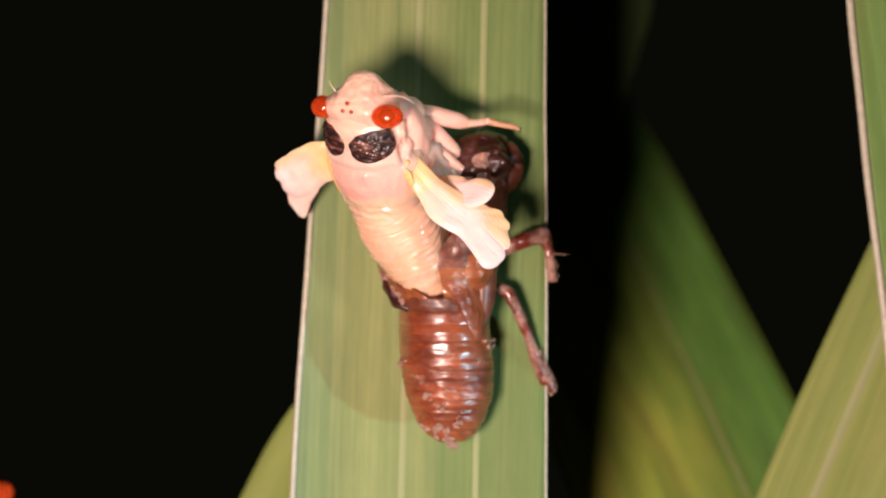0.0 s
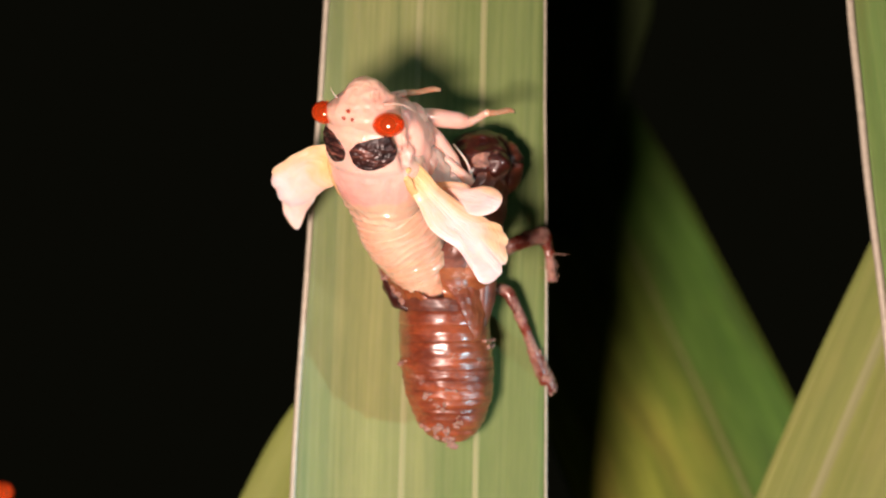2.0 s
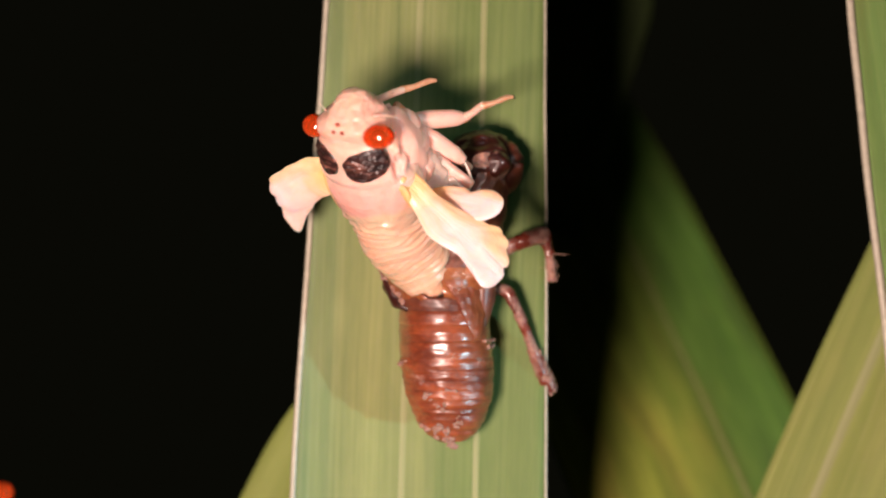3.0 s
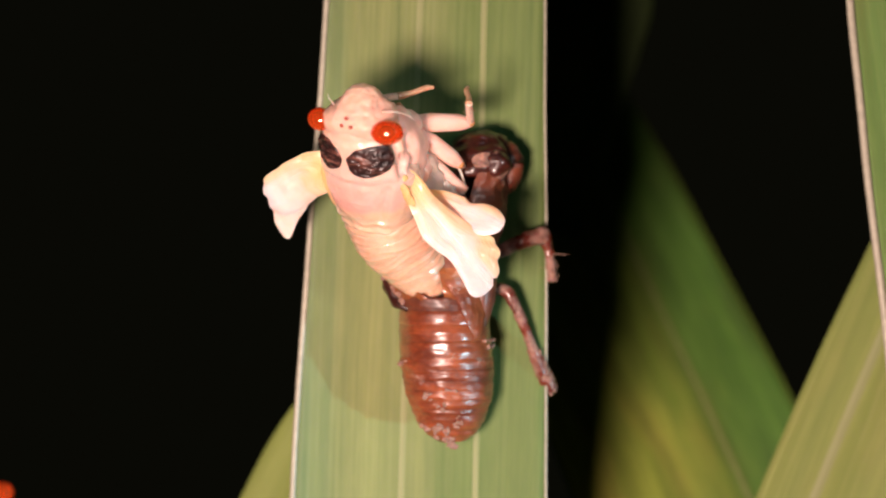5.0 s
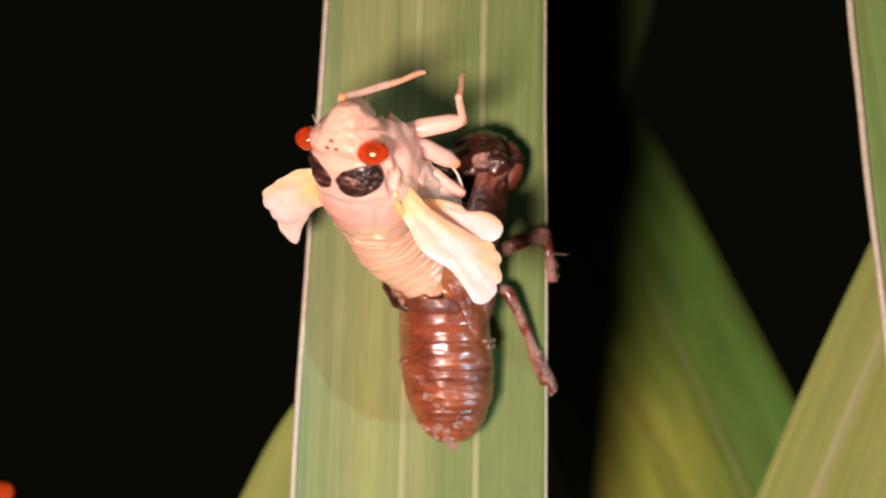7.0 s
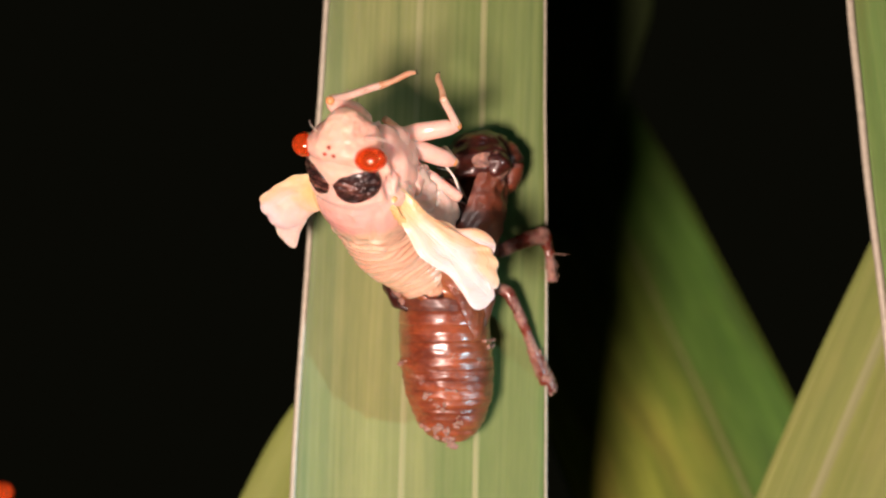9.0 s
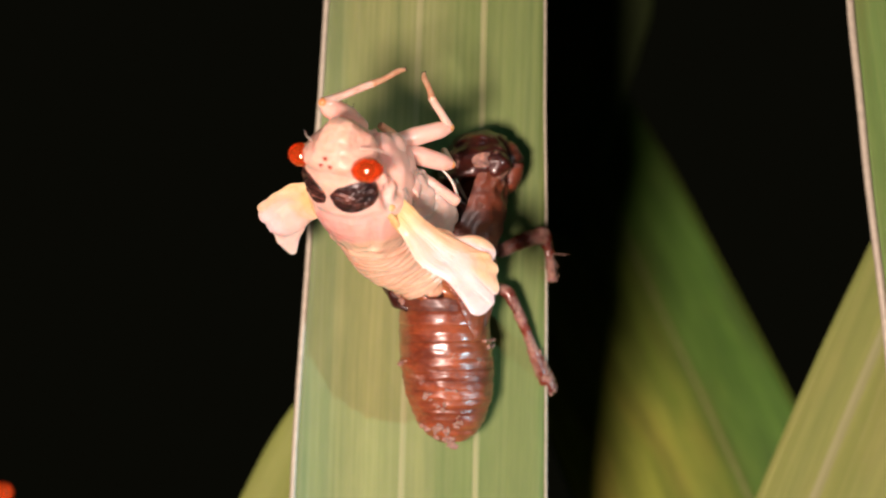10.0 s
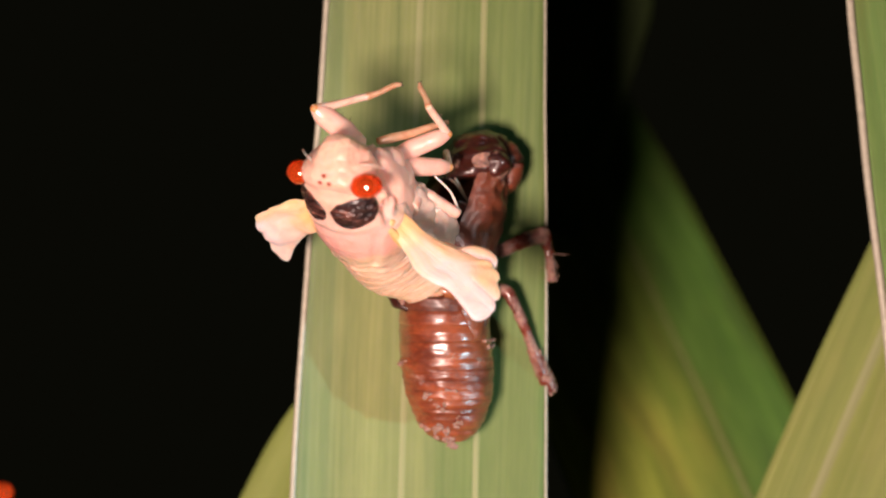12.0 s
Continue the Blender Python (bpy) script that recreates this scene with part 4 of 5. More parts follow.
for cz, ca, count, spread in ((-16.6, 95, 14, 1.2), (-15.9, 130, 8, 0.9), (-15.2, 150, 6, 0.6), (-9.9, 158, 7, 0.6), (-13.6, 100, 6, 0.7), (-14.6, 75, 6, 0.7), (-12.2, 92, 5, 0.5), (-4.0, 150, 8, 0.7), (-3.2, 165, 6, 0.6), (-2.2, 160, 7, 0.6), (-12.6, 120, 6, 0.7), (-15.4, 100, 9, 1.2), (-8.0, 25, 6, 0.8), (-3.4, 70, 5, 0.6)):
    for _ in range(count):
        z, ang = cz + random.gauss(0, 0.35) * spread, ca + random.gauss(0, 9) * spread
        p = shell_point(max(-17.1, z), radians(ang), 0.12)
        s = random.uniform(0.10, 0.30)
        ball(bm, p, (s, s * 0.3, s * random.uniform(0.5, 1.0)), rough=0.9, seg=14, rings=9, freq=4.0)
for _ in range(190):
    f = random.uniform(0.35, 1.0)
    p = Vector((6.9, -2.45, 2.9)).lerp(Vector((9.2, -0.6, -2.4)), f) + Vector((random.gauss(0, 1), random.gauss(0, 1), random.gauss(0, 1))).normalized() * (0.42 + 0.16 * f)
    s = random.uniform(0.08, 0.2)
    ball(bm, p, (s, s * 0.7, s), rough=0.9, seg=12, rings=8, freq=4.0)
part("mud_crust", bm, MUD_CRUST, shell, "dried pinkish mud crumbs")
for pts in (((-0.9, -5.6, 17.0), (0.3, -5.9, 16.6), (1.3, -5.6, 15.2), (1.9, -5.2, 13.9)), ((-0.6, -5.4, 16.2), (0.5, -5.6, 15.9), (1.5, -5.3, 14.6), (2.4, -5.0, 13.6))):
    part("lining_thread", limb(pts, [0.05, 0.10, 0.09, 0.05]), WING_WHITE, shell, "thin white torn lining thread")
# legs of the shell
bm = bmesh.new()
tube(bm, [(4.5, -2.5, 15.0), (5.55, -3.4, 16.2), (5.65, -3.7, 17.8), (5.3, -2.6, 18.9), (5.4, -0.4, 18.7)], [0.8, 1.0, 1.0, 0.6, 0.3], n=26, sides=18, rough=0.2)
part("foreleg", bm, SHELL_MID, shell, "stout muddy digging leg")
bm = bmesh.new()
tube(bm, [(4.4, -2.4, 9.7), (6.2, -2.9, 10.5), (8.2, -2.6, 11.2), (8.7, -2.3, 10.9)], [0.55, 0.65, 0.78, 0.6], n=22, sides=12, rough=0.3)
femur = part("middle_leg", bm, MUD, shell, "muddy red-brown bent leg")
bm = bmesh.new()
tube(bm, [(8.6, -2.3, 11.1), (9.05, -2.0, 9.4), (9.3, -1.6, 7.2)], [0.5, 0.42, 0.45], n=22, sides=12, rough=0.45)
part("shin", bm, MUD, femur)
bm = bmesh.new()
for i in range(20):
    f = random.random()
    p = Vector((8.7 + 0.6 * f, -2.2 + 0.5 * f, 10.8 - 3.4 * f))
    d = Vector((random.uniform(0.3, 1.0) * random.choice((-1, 1, 1)), random.uniform(-0.5, 0.2), random.uniform(-0.5, 0.2))).normalized()
    tube(bm, [p, p + d * random.uniform(0.45, 0.95)], [0.04, 0.012], n=3, sides=5)
tube(bm, [(9.1, -2.1, 9.6), (9.9, -2.3, 9.55), (10.7, -2.4, 9.5)], [0.06, 0.04, 0.015], n=6, sides=5)
part("bristle", bm, HAIR, femur)
bm = bmesh.new()
tube(bm, [(4.2, -2.6, 6.6), (5.3, -3.0, 6.2), (6.1, -2.9, 4.9)], [0.5, 0.58, 0.5], n=20, sides=12, rough=0.2)
hind = part("hind_leg", bm, MUD, shell, "mud-caked reddish hind leg")
bm = bmesh.new()
tube(bm, [(6.0, -2.9, 5.1), (7.2, -2.3, 2.2), (8.2, -1.3, -0.3), (9.2, -0.55, -2.4)], [0.46, 0.44, 0.62, 0.64], n=30, sides=16, rough=0.3)
part("shin", bm, MUD, hind)

# a second cicada on a leaf of its own, only an eye of it reaching into view
leaf([(-62, 20, SOIL_Z), (-58, 18, -200), (-52, 16.5, -90), (-51.5, 16, -24), (-53, 16, 10), (-60, 18, 70)], [14, 18, 18, 14, 12, 3], 0, 0.1, LEAF,
     "light green strap leaf carrying a second cicada")
second = thing("cicada", -45.3, 10.0, -23.6, "pale newly moulted cicada with red eyes on another leaf", "insect", "cicadas")
second.matrix_world = body_pose(-44.15, 9.5, -22.5, 82, 0, 0)
cicada_trunk(second, False)
bm = bmesh.new()
tube(bm, [(0, -9.5, 0), (0, -13, -0.3), (0, -17, -1.5), (0, -20, -2.6)], [3.3, 3.5, 2.6, 0.6], n=30, sides=28, rough=0.05)
part("abdomen", bm, CREAM_SKIN, second)
bm = bmesh.new()
ball(bm, (0, -5, -3.0), (2.8, 5, 3.2), rough=0.1)
part("breast", bm, UNDER_SKIN, second)


# ---- movement ----
BODY_ROWS = [
    (0.0, body_pose(-6.79, -13.12, 12.07, 123.7, 9.4, -30.1)),
    (0.5, body_pose(-6.97, -15.37, 11.51, 124.9, 9.4, -31.4)),
    (1.0, body_pose(-7.04, -15.83, 11.40, 125.9, 9.0, -30.9)),
    (1.1, body_pose(-6.94, -15.23, 11.34, 125.9, 9.7, -30.6)),
    (1.2, body_pose(-7.07, -15.87, 10.89, 127.3, 9.9, -30.6)),
    (1.3, body_pose(-7.56, -16.59, 10.26, 129.5, 9.2, -30.9)),
    (1.4, body_pose(-7.90, -17.56, 9.53, 132.0, 9.1, -31.1)),
    (1.5, body_pose(-8.33, -17.16, 9.20, 133.1, 8.5, -30.9)),
    (1.6, body_pose(-6.96, -14.40, 11.86, 124.2, 9.0, -30.8)),
    (1.7, body_pose(-5.67, -13.21, 13.08, 120.0, 11.4, -29.9)),
    (1.8, body_pose(-5.54, -13.05, 13.23, 119.5, 11.6, -29.9)),
    (1.9, body_pose(-6.07, -14.78, 11.93, 123.8, 11.6, -29.9)),
    (2.0, body_pose(-6.63, -14.66, 11.43, 125.5, 11.0, -29.7)),
    (2.5, body_pose(-7.11, -16.63, 10.68, 127.7, 9.7, -30.9)),
    (3.0, body_pose(-7.32, -17.33, 10.32, 129.7, 9.5, -31.5)),
    (4.8, body_pose(-6.35, -14.95, 11.35, 124.3, 11.8, -26.3)),
    (5.0, body_pose(-6.83, -15.72, 10.78, 125.8, 11.6, -26.6)),
    (5.5, body_pose(-7.35, -16.81, 9.94, 130.0, 11.6, -27.7)),
    (6.0, body_pose(-7.40, -17.60, 9.61, 131.3, 11.7, -29.1)),
    (6.5, body_pose(-7.74, -17.82, 9.32, 132.2, 11.8, -29.1)),
    (7.0, body_pose(-7.82, -17.95, 9.14, 132.5, 11.4, -29.3)),
    (9.0, body_pose(-8.04, -18.20, 8.63, 133.9, 11.6, -28.4)),
    (9.5, body_pose(-8.20, -19.02, 8.20, 134.4, 10.8, -28.6)),
    (10.0, body_pose(-8.31, -19.13, 7.80, 136.4, 11.6, -28.1)),
    (10.5, body_pose(-8.36, -19.71, 7.43, 137.7, 12.1, -28.3)),
    (10.8, body_pose(-8.49, -19.82, 7.22, 138.2, 11.6, -28.6)),
    (10.9, body_pose(-8.65, -20.56, 6.18, 140.9, 11.8, -27.7)),
    (11.0, body_pose(-8.55, -20.80, 5.38, 142.5, 11.8, -26.4)),
    (11.1, body_pose(-6.96, -15.49, 10.25, 128.0, 11.7, -27.0)),
    (11.2, body_pose(-7.00, -15.55, 10.25, 128.1, 11.7, -27.1)),
    (11.3, body_pose(-7.47, -16.63, 9.30, 131.3, 11.7, -27.5)),
    (11.4, body_pose(-7.77, -17.38, 8.58, 133.5, 11.7, -27.7)),
    (11.5, body_pose(-8.04, -18.03, 7.71, 132.6, 10.4, -28.1)),
    (12.0, body_pose(-8.43, -18.92, 6.47, 137.3, 10.0, -28.2)),
]
RIGHT_FORE_FEMUR = [
    (0.0, bone((1.30, -3.90, -5.60), (4.17, -6.45, -8.65))),
    (0.5, bone((1.30, -3.90, -5.60), (3.68, -6.31, -9.14))),
    (1.0, bone((1.30, -3.90, -5.60), (3.89, -6.29, -9.00))),
    (1.3, bone((1.30, -3.90, -5.60), (3.41, -6.14, -9.41))),
    (1.5, bone((1.30, -3.90, -5.60), (3.90, -5.64, -9.37))),
    (1.6, bone((1.30, -3.90, -5.60), (3.75, -6.55, -8.91))),
    (1.8, bone((1.30, -3.90, -5.60), (3.43, -7.09, -8.65))),
    (2.0, bone((1.30, -3.90, -5.60), (4.01, -6.18, -8.99))),
    (2.5, bone((1.30, -3.90, -5.60), (3.86, -6.02, -9.20))),
    (3.2, bone((1.30, -3.90, -5.60), (3.79, -5.89, -9.32))),
    (4.0, bone((1.30, -3.90, -5.60), (4.18, -5.72, -9.12))),
    (4.8, bone((1.30, -3.90, -5.60), (4.78, -5.53, -8.64))),
    (5.0, bone((1.30, -3.90, -5.60), (5.25, -4.84, -8.35))),
    (6.0, bone((1.30, -3.90, -5.60), (5.34, -4.20, -8.36))),
    (7.0, bone((1.30, -3.90, -5.60), (5.30, -4.20, -8.42))),
    (9.0, bone((1.30, -3.90, -5.60), (4.55, -5.15, -9.05))),
    (9.5, bone((1.30, -3.90, -5.60), (4.23, -5.25, -9.29))),
    (10.5, bone((1.30, -3.90, -5.60), (3.68, -5.53, -9.56))),
    (10.8, bone((1.30, -3.90, -5.60), (3.79, -5.52, -9.50))),
    (11.0, bone((1.30, -3.90, -5.60), (3.59, -5.82, -9.48))),
    (11.1, bone((1.30, -3.90, -5.60), (3.91, -5.85, -9.26))),
    (11.5, bone((1.30, -3.90, -5.60), (4.06, -4.88, -9.53))),
    (12.0, bone((1.30, -3.90, -5.60), (3.93, -4.84, -9.63))),
]
RIGHT_FORE_TIBIA = [
    (0.0, bone((4.17, -6.45, -8.65), (7.07, -5.22, -7.66))),
    (0.5, bone((3.68, -6.31, -9.14), (6.73, -5.18, -8.56))),
    (1.0, bone((3.89, -6.29, -9.00), (6.88, -5.05, -8.33))),
    (1.3, bone((3.41, -6.14, -9.41), (6.03, -4.15, -9.21))),
    (1.5, bone((3.90, -5.64, -9.37), (6.41, -3.51, -9.57))),
    (1.6, bone((3.75, -6.55, -8.91), (6.63, -5.35, -7.83))),
    (1.8, bone((3.43, -7.09, -8.65), (6.31, -6.10, -7.38))),
    (2.0, bone((4.01, -6.18, -8.99), (6.57, -4.25, -8.18))),
    (2.5, bone((3.86, -6.02, -9.20), (6.45, -4.01, -8.86))),
    (3.2, bone((3.79, -5.89, -9.32), (6.37, -3.87, -8.94))),
    (4.0, bone((4.18, -5.72, -9.12), (6.20, -3.16, -8.61))),
    (4.8, bone((4.78, -5.53, -8.64), (5.78, -2.64, -7.39))),
    (5.0, bone((5.25, -4.84, -8.35), (6.21, -1.95, -7.08))),
    (6.0, bone((5.34, -4.20, -8.36), (6.01, -1.09, -7.49))),
    (7.0, bone((5.30, -4.20, -8.42), (6.03, -1.03, -7.85))),
    (9.0, bone((4.55, -5.15, -9.05), (4.26, -1.89, -8.67))),
    (9.5, bone((4.23, -5.25, -9.29), (3.56, -2.04, -8.90))),
    (10.5, bone((3.68, -5.53, -9.56), (2.90, -2.33, -9.76))),
    (10.8, bone((3.79, -5.52, -9.50), (3.13, -2.28, -9.58))),
    (11.0, bone((3.59, -5.82, -9.48), (2.21, -2.82, -9.58))),
    (11.1, bone((3.91, -5.85, -9.26), (3.71, -2.84, -7.93))),
    (11.5, bone((4.06, -4.88, -9.53), (3.28, -1.72, -9.01))),
    (12.0, bone((3.93, -4.84, -9.63), (3.22, -1.62, -9.43))),
]
RIGHT_FORE_TARSUS = [
    (0.0, bone((7.07, -5.22, -7.66), (8.99, -6.57, -9.19))),
    (0.5, bone((6.73, -5.18, -8.56), (8.74, -6.19, -10.23))),
    (1.0, bone((6.88, -5.05, -8.33), (8.75, -6.14, -10.10))),
    (1.3, bone((6.03, -4.15, -9.21), (7.00, -4.89, -11.73))),
    (1.5, bone((6.41, -3.51, -9.57), (7.22, -4.66, -11.99))),
    (1.6, bone((6.63, -5.35, -7.83), (7.49, -6.28, -10.33))),
    (1.8, bone((6.31, -6.10, -7.38), (7.34, -7.58, -9.51))),
    (2.0, bone((6.57, -4.25, -8.18), (7.62, -5.32, -10.55))),
    (2.5, bone((6.45, -4.01, -8.86), (7.70, -4.80, -11.23))),
    (3.2, bone((6.37, -3.87, -8.94), (7.82, -4.29, -11.30))),
    (4.0, bone((6.20, -3.16, -8.61), (6.11, -3.18, -11.41))),
    (4.8, bone((5.78, -2.64, -7.39), (4.27, -2.73, -9.75))),
    (5.0, bone((6.21, -1.95, -7.08), (4.74, -2.11, -9.46))),
    (6.0, bone((6.01, -1.09, -7.49), (5.12, -0.70, -10.12))),
    (7.0, bone((6.03, -1.03, -7.85), (5.07, -0.82, -10.47))),
    (9.0, bone((4.26, -1.89, -8.67), (2.59, -1.39, -10.87))),
    (9.5, bone((3.56, -2.04, -8.90), (1.78, -1.47, -10.99))),
    (10.5, bone((2.90, -2.33, -9.76), (1.07, -1.97, -11.84))),
    (10.8, bone((3.13, -2.28, -9.58), (1.20, -2.23, -11.61))),
    (11.0, bone((2.21, -2.82, -9.58), (0.19, -2.40, -11.47))),
    (11.1, bone((3.71, -2.84, -7.93), (1.28, -2.22, -9.18))),
    (11.5, bone((3.28, -1.72, -9.01), (1.33, -1.38, -10.99))),
    (12.0, bone((3.22, -1.62, -9.43), (1.37, -1.23, -11.49))),
]
LEFT_FORE_FEMUR = [
    (0.0, bone((-1.60, -2.20, -5.00), (0.10, -0.06, -1.30))),
    (0.5, bone((-1.60, -2.20, -5.00), (0.07, 0.20, -1.45))),
    (1.0, bone((-1.60, -2.20, -5.00), (-0.28, 0.27, -1.35))),
    (1.2, bone((-1.60, -2.20, -5.00), (-0.30, 0.55, -1.55))),
    (1.5, bone((-1.60, -2.20, -5.00), (0.30, 1.22, -2.58))),
    (1.6, bone((-1.60, -2.20, -5.00), (-0.13, -0.35, -1.05))),
    (1.8, bone((-1.60, -2.20, -5.00), (-0.85, -0.86, -0.66))),
    (2.0, bone((-1.60, -2.20, -5.00), (-0.04, 0.19, -1.39))),
    (2.5, bone((-1.60, -2.20, -5.00), (0.12, 0.52, -1.72))),
    (4.8, bone((-1.60, -2.20, -5.00), (-0.54, 0.38, -1.34))),
    (6.0, bone((-1.60, -2.20, -5.00), (-1.37, 1.51, -2.29))),
    (7.0, bone((-1.60, -2.20, -5.00), (-1.40, 1.68, -2.54))),
    (9.0, bone((-1.60, -2.20, -5.00), (-2.27, 1.68, -2.61))),
    (9.5, bone((-1.60, -2.20, -5.00), (-2.52, 1.76, -2.85))),
    (10.5, bone((-1.60, -2.20, -5.00), (-2.99, 1.86, -3.34))),
    (10.8, bone((-1.60, -2.20, -5.00), (-2.85, 1.88, -3.27))),
    (11.0, bone((-1.60, -2.20, -5.00), (-4.59, 0.56, -2.87))),
    (11.1, bone((-1.60, -2.20, -5.00), (-1.88, 0.84, -1.56))),
    (11.5, bone((-1.60, -2.20, -5.00), (-3.26, 1.78, -3.39))),
    (12.0, bone((-1.60, -2.20, -5.00), (-3.94, 1.70, -4.31))),
]
LEFT_FORE_TIBIA = [
    (0.0, bone((0.10, -0.06, -1.30), (0.09, -2.78, -5.01))),
    (0.5, bone((0.07, 0.20, -1.45), (-0.71, -2.01, -5.41))),
    (1.0, bone((-0.28, 0.27, -1.35), (-0.52, -1.86, -5.42))),
    (1.2, bone((-0.30, 0.55, -1.55), (0.02, -0.99, -5.87))),
    (1.5, bone((0.30, 1.22, -2.58), (0.02, -0.84, -6.69))),
    (1.6, bone((-0.13, -0.35, -1.05), (0.22, -2.03, -5.32))),
    (1.8, bone((-0.85, -0.86, -0.66), (-0.92, -2.89, -4.79))),
    (2.0, bone((-0.04, 0.19, -1.39), (0.56, -1.73, -5.53))),
    (2.5, bone((0.12, 0.52, -1.72), (1.03, -0.93, -5.99))),
    (4.8, bone((-0.54, 0.38, -1.34), (0.43, -1.47, -5.44))),
    (6.0, bone((-1.37, 1.51, -2.29), (0.62, 0.25, -6.23))),
    (7.0, bone((-1.40, 1.68, -2.54), (0.34, 0.20, -6.53))),
    (9.0, bone((-2.27, 1.68, -2.61), (-0.08, 0.48, -6.48))),
    (9.5, bone((-2.52, 1.76, -2.85), (-0.22, 0.80, -6.71))),
    (10.5, bone((-2.99, 1.86, -3.34), (-0.71, 0.87, -7.21))),
    (10.8, bone((-2.85, 1.88, -3.27), (-0.48, 0.88, -7.09))),
    (11.0, bone((-4.59, 0.56, -2.87), (-2.65, -0.31, -6.94))),
    (11.1, bone((-1.88, 0.84, -1.56), (-0.18, -0.82, -5.50))),
    (11.5, bone((-3.26, 1.78, -3.39), (-0.66, 0.33, -6.90))),
    (12.0, bone((-3.94, 1.70, -4.31), (-1.23, 0.33, -7.77))),
]
LEFT_FORE_TARSUS = [
    (0.0, bone((0.09, -2.78, -5.01), (0.70, -4.79, -7.42))),
    (0.5, bone((-0.71, -2.01, -5.41), (0.56, -3.74, -7.79))),
    (1.0, bone((-0.52, -1.86, -5.42), (0.97, -3.43, -7.78))),
    (1.2, bone((0.02, -0.99, -5.87), (1.61, -1.82, -8.52))),
    (1.5, bone((0.02, -0.84, -6.69), (1.02, -1.64, -9.62))),
    (1.6, bone((0.22, -2.03, -5.32), (1.86, -2.95, -7.91))),
    (1.8, bone((-0.92, -2.89, -4.79), (0.12, -4.37, -7.43))),
    (2.0, bone((0.56, -1.73, -5.53), (2.22, -2.63, -8.11))),
    (2.5, bone((1.03, -0.93, -5.99), (2.51, -1.69, -8.72))),
    (4.8, bone((0.43, -1.47, -5.44), (2.31, -1.77, -8.01))),
    (6.0, bone((0.62, 0.25, -6.23), (2.82, 0.18, -8.56))),
    (7.0, bone((0.34, 0.20, -6.53), (2.75, 0.37, -8.63))),
    (9.0, bone((-0.08, 0.48, -6.48), (1.92, 0.35, -8.97))),
    (9.5, bone((-0.22, 0.80, -6.71), (1.31, 0.22, -9.47))),
    (10.5, bone((-0.71, 0.87, -7.21), (0.56, 0.24, -10.08))),
    (10.8, bone((-0.48, 0.88, -7.09), (0.69, 0.05, -9.95))),
    (11.0, bone((-2.65, -0.31, -6.94), (-1.48, -0.75, -9.89))),
    (11.1, bone((-0.18, -0.82, -5.50), (1.73, -1.33, -8.01))),
    (11.5, bone((-0.66, 0.33, -6.90), (1.15, -0.35, -9.45))),
    (12.0, bone((-1.23, 0.33, -7.77), (0.35, -0.43, -10.44))),
]
RIGHT_MIDDLE_FEMUR = [
    (0.0, bone((2.00, -4.80, -5.40), (4.03, -8.72, -6.69))),
    (1.0, bone((2.00, -4.80, -5.40), (4.28, -8.68, -6.34))),
    (1.5, bone((2.00, -4.80, -5.40), (3.99, -8.40, -7.46))),
    (1.8, bone((2.00, -4.80, -5.40), (4.19, -8.84, -5.56))),
    (2.5, bone((2.00, -4.80, -5.40), (4.19, -8.62, -6.72))),
    (5.0, bone((2.00, -4.80, -5.40), (4.58, -8.29, -6.93))),
    (6.0, bone((2.00, -4.80, -5.40), (4.35, -8.36, -7.13))),
    (9.5, bone((2.00, -4.80, -5.40), (4.23, -8.05, -7.77))),
    (10.5, bone((2.00, -4.80, -5.40), (4.12, -8.02, -7.91))),
    (11.0, bone((2.00, -4.80, -5.40), (3.78, -8.03, -8.15))),
    (11.1, bone((2.00, -4.80, -5.40), (4.57, -8.36, -6.77))),
    (12.0, bone((2.00, -4.80, -5.40), (3.80, -7.67, -8.52))),
]
RIGHT_MIDDLE_TIBIA = [
    (0.0, bone((4.03, -8.72, -6.69), (3.78, -11.49, -8.65))),
    (1.0, bone((4.28, -8.68, -6.34), (3.83, -11.37, -8.37))),
    (1.5, bone((3.99, -8.40, -7.46), (3.04, -11.20, -9.14))),
    (1.8, bone((4.19, -8.84, -5.56), (3.71, -11.32, -7.84))),
    (2.5, bone((4.19, -8.62, -6.72), (3.41, -11.28, -8.70))),
    (5.0, bone((4.58, -8.29, -6.93), (3.78, -10.63, -9.26))),
    (6.0, bone((4.35, -8.36, -7.13), (2.14, -9.52, -9.43))),
    (9.5, bone((4.23, -8.05, -7.77), (1.94, -9.14, -10.03))),
    (10.5, bone((4.12, -8.02, -7.91), (2.52, -9.21, -10.67))),
    (11.0, bone((3.78, -8.03, -8.15), (2.79, -10.21, -10.56))),
    (11.1, bone((4.57, -8.36, -6.77), (2.45, -9.36, -9.23))),
    (12.0, bone((3.80, -7.67, -8.52), (1.99, -8.91, -11.12))),
]
LEFT_MIDDLE_FEMUR = [
    (0.0, bone((0.20, -2.40, -5.60), (0.8, -9.6, -8.4))),
    (9.5, bone((0.20, -2.40, -5.60), (2.4, -9.6, -8.6))),
    (10.5, bone((0.20, -2.40, -5.60), (2.2, -9.4, -8.8))),
    (10.8, bone((0.20, -2.40, -5.60), (3.89, -5.04, -10.39))),
    (11.0, bone((0.20, -2.40, -5.60), (3.36, -5.00, -10.78))),
    (11.1, bone((0.20, -2.40, -5.60), (0.5, -9.0, -9.0))),
    (11.6, bone((0.20, -2.40, -5.60), (2.0, -9.2, -9.0))),
    (12.0, bone((0.20, -2.40, -5.60), (3.47, -4.68, -10.86))),
]
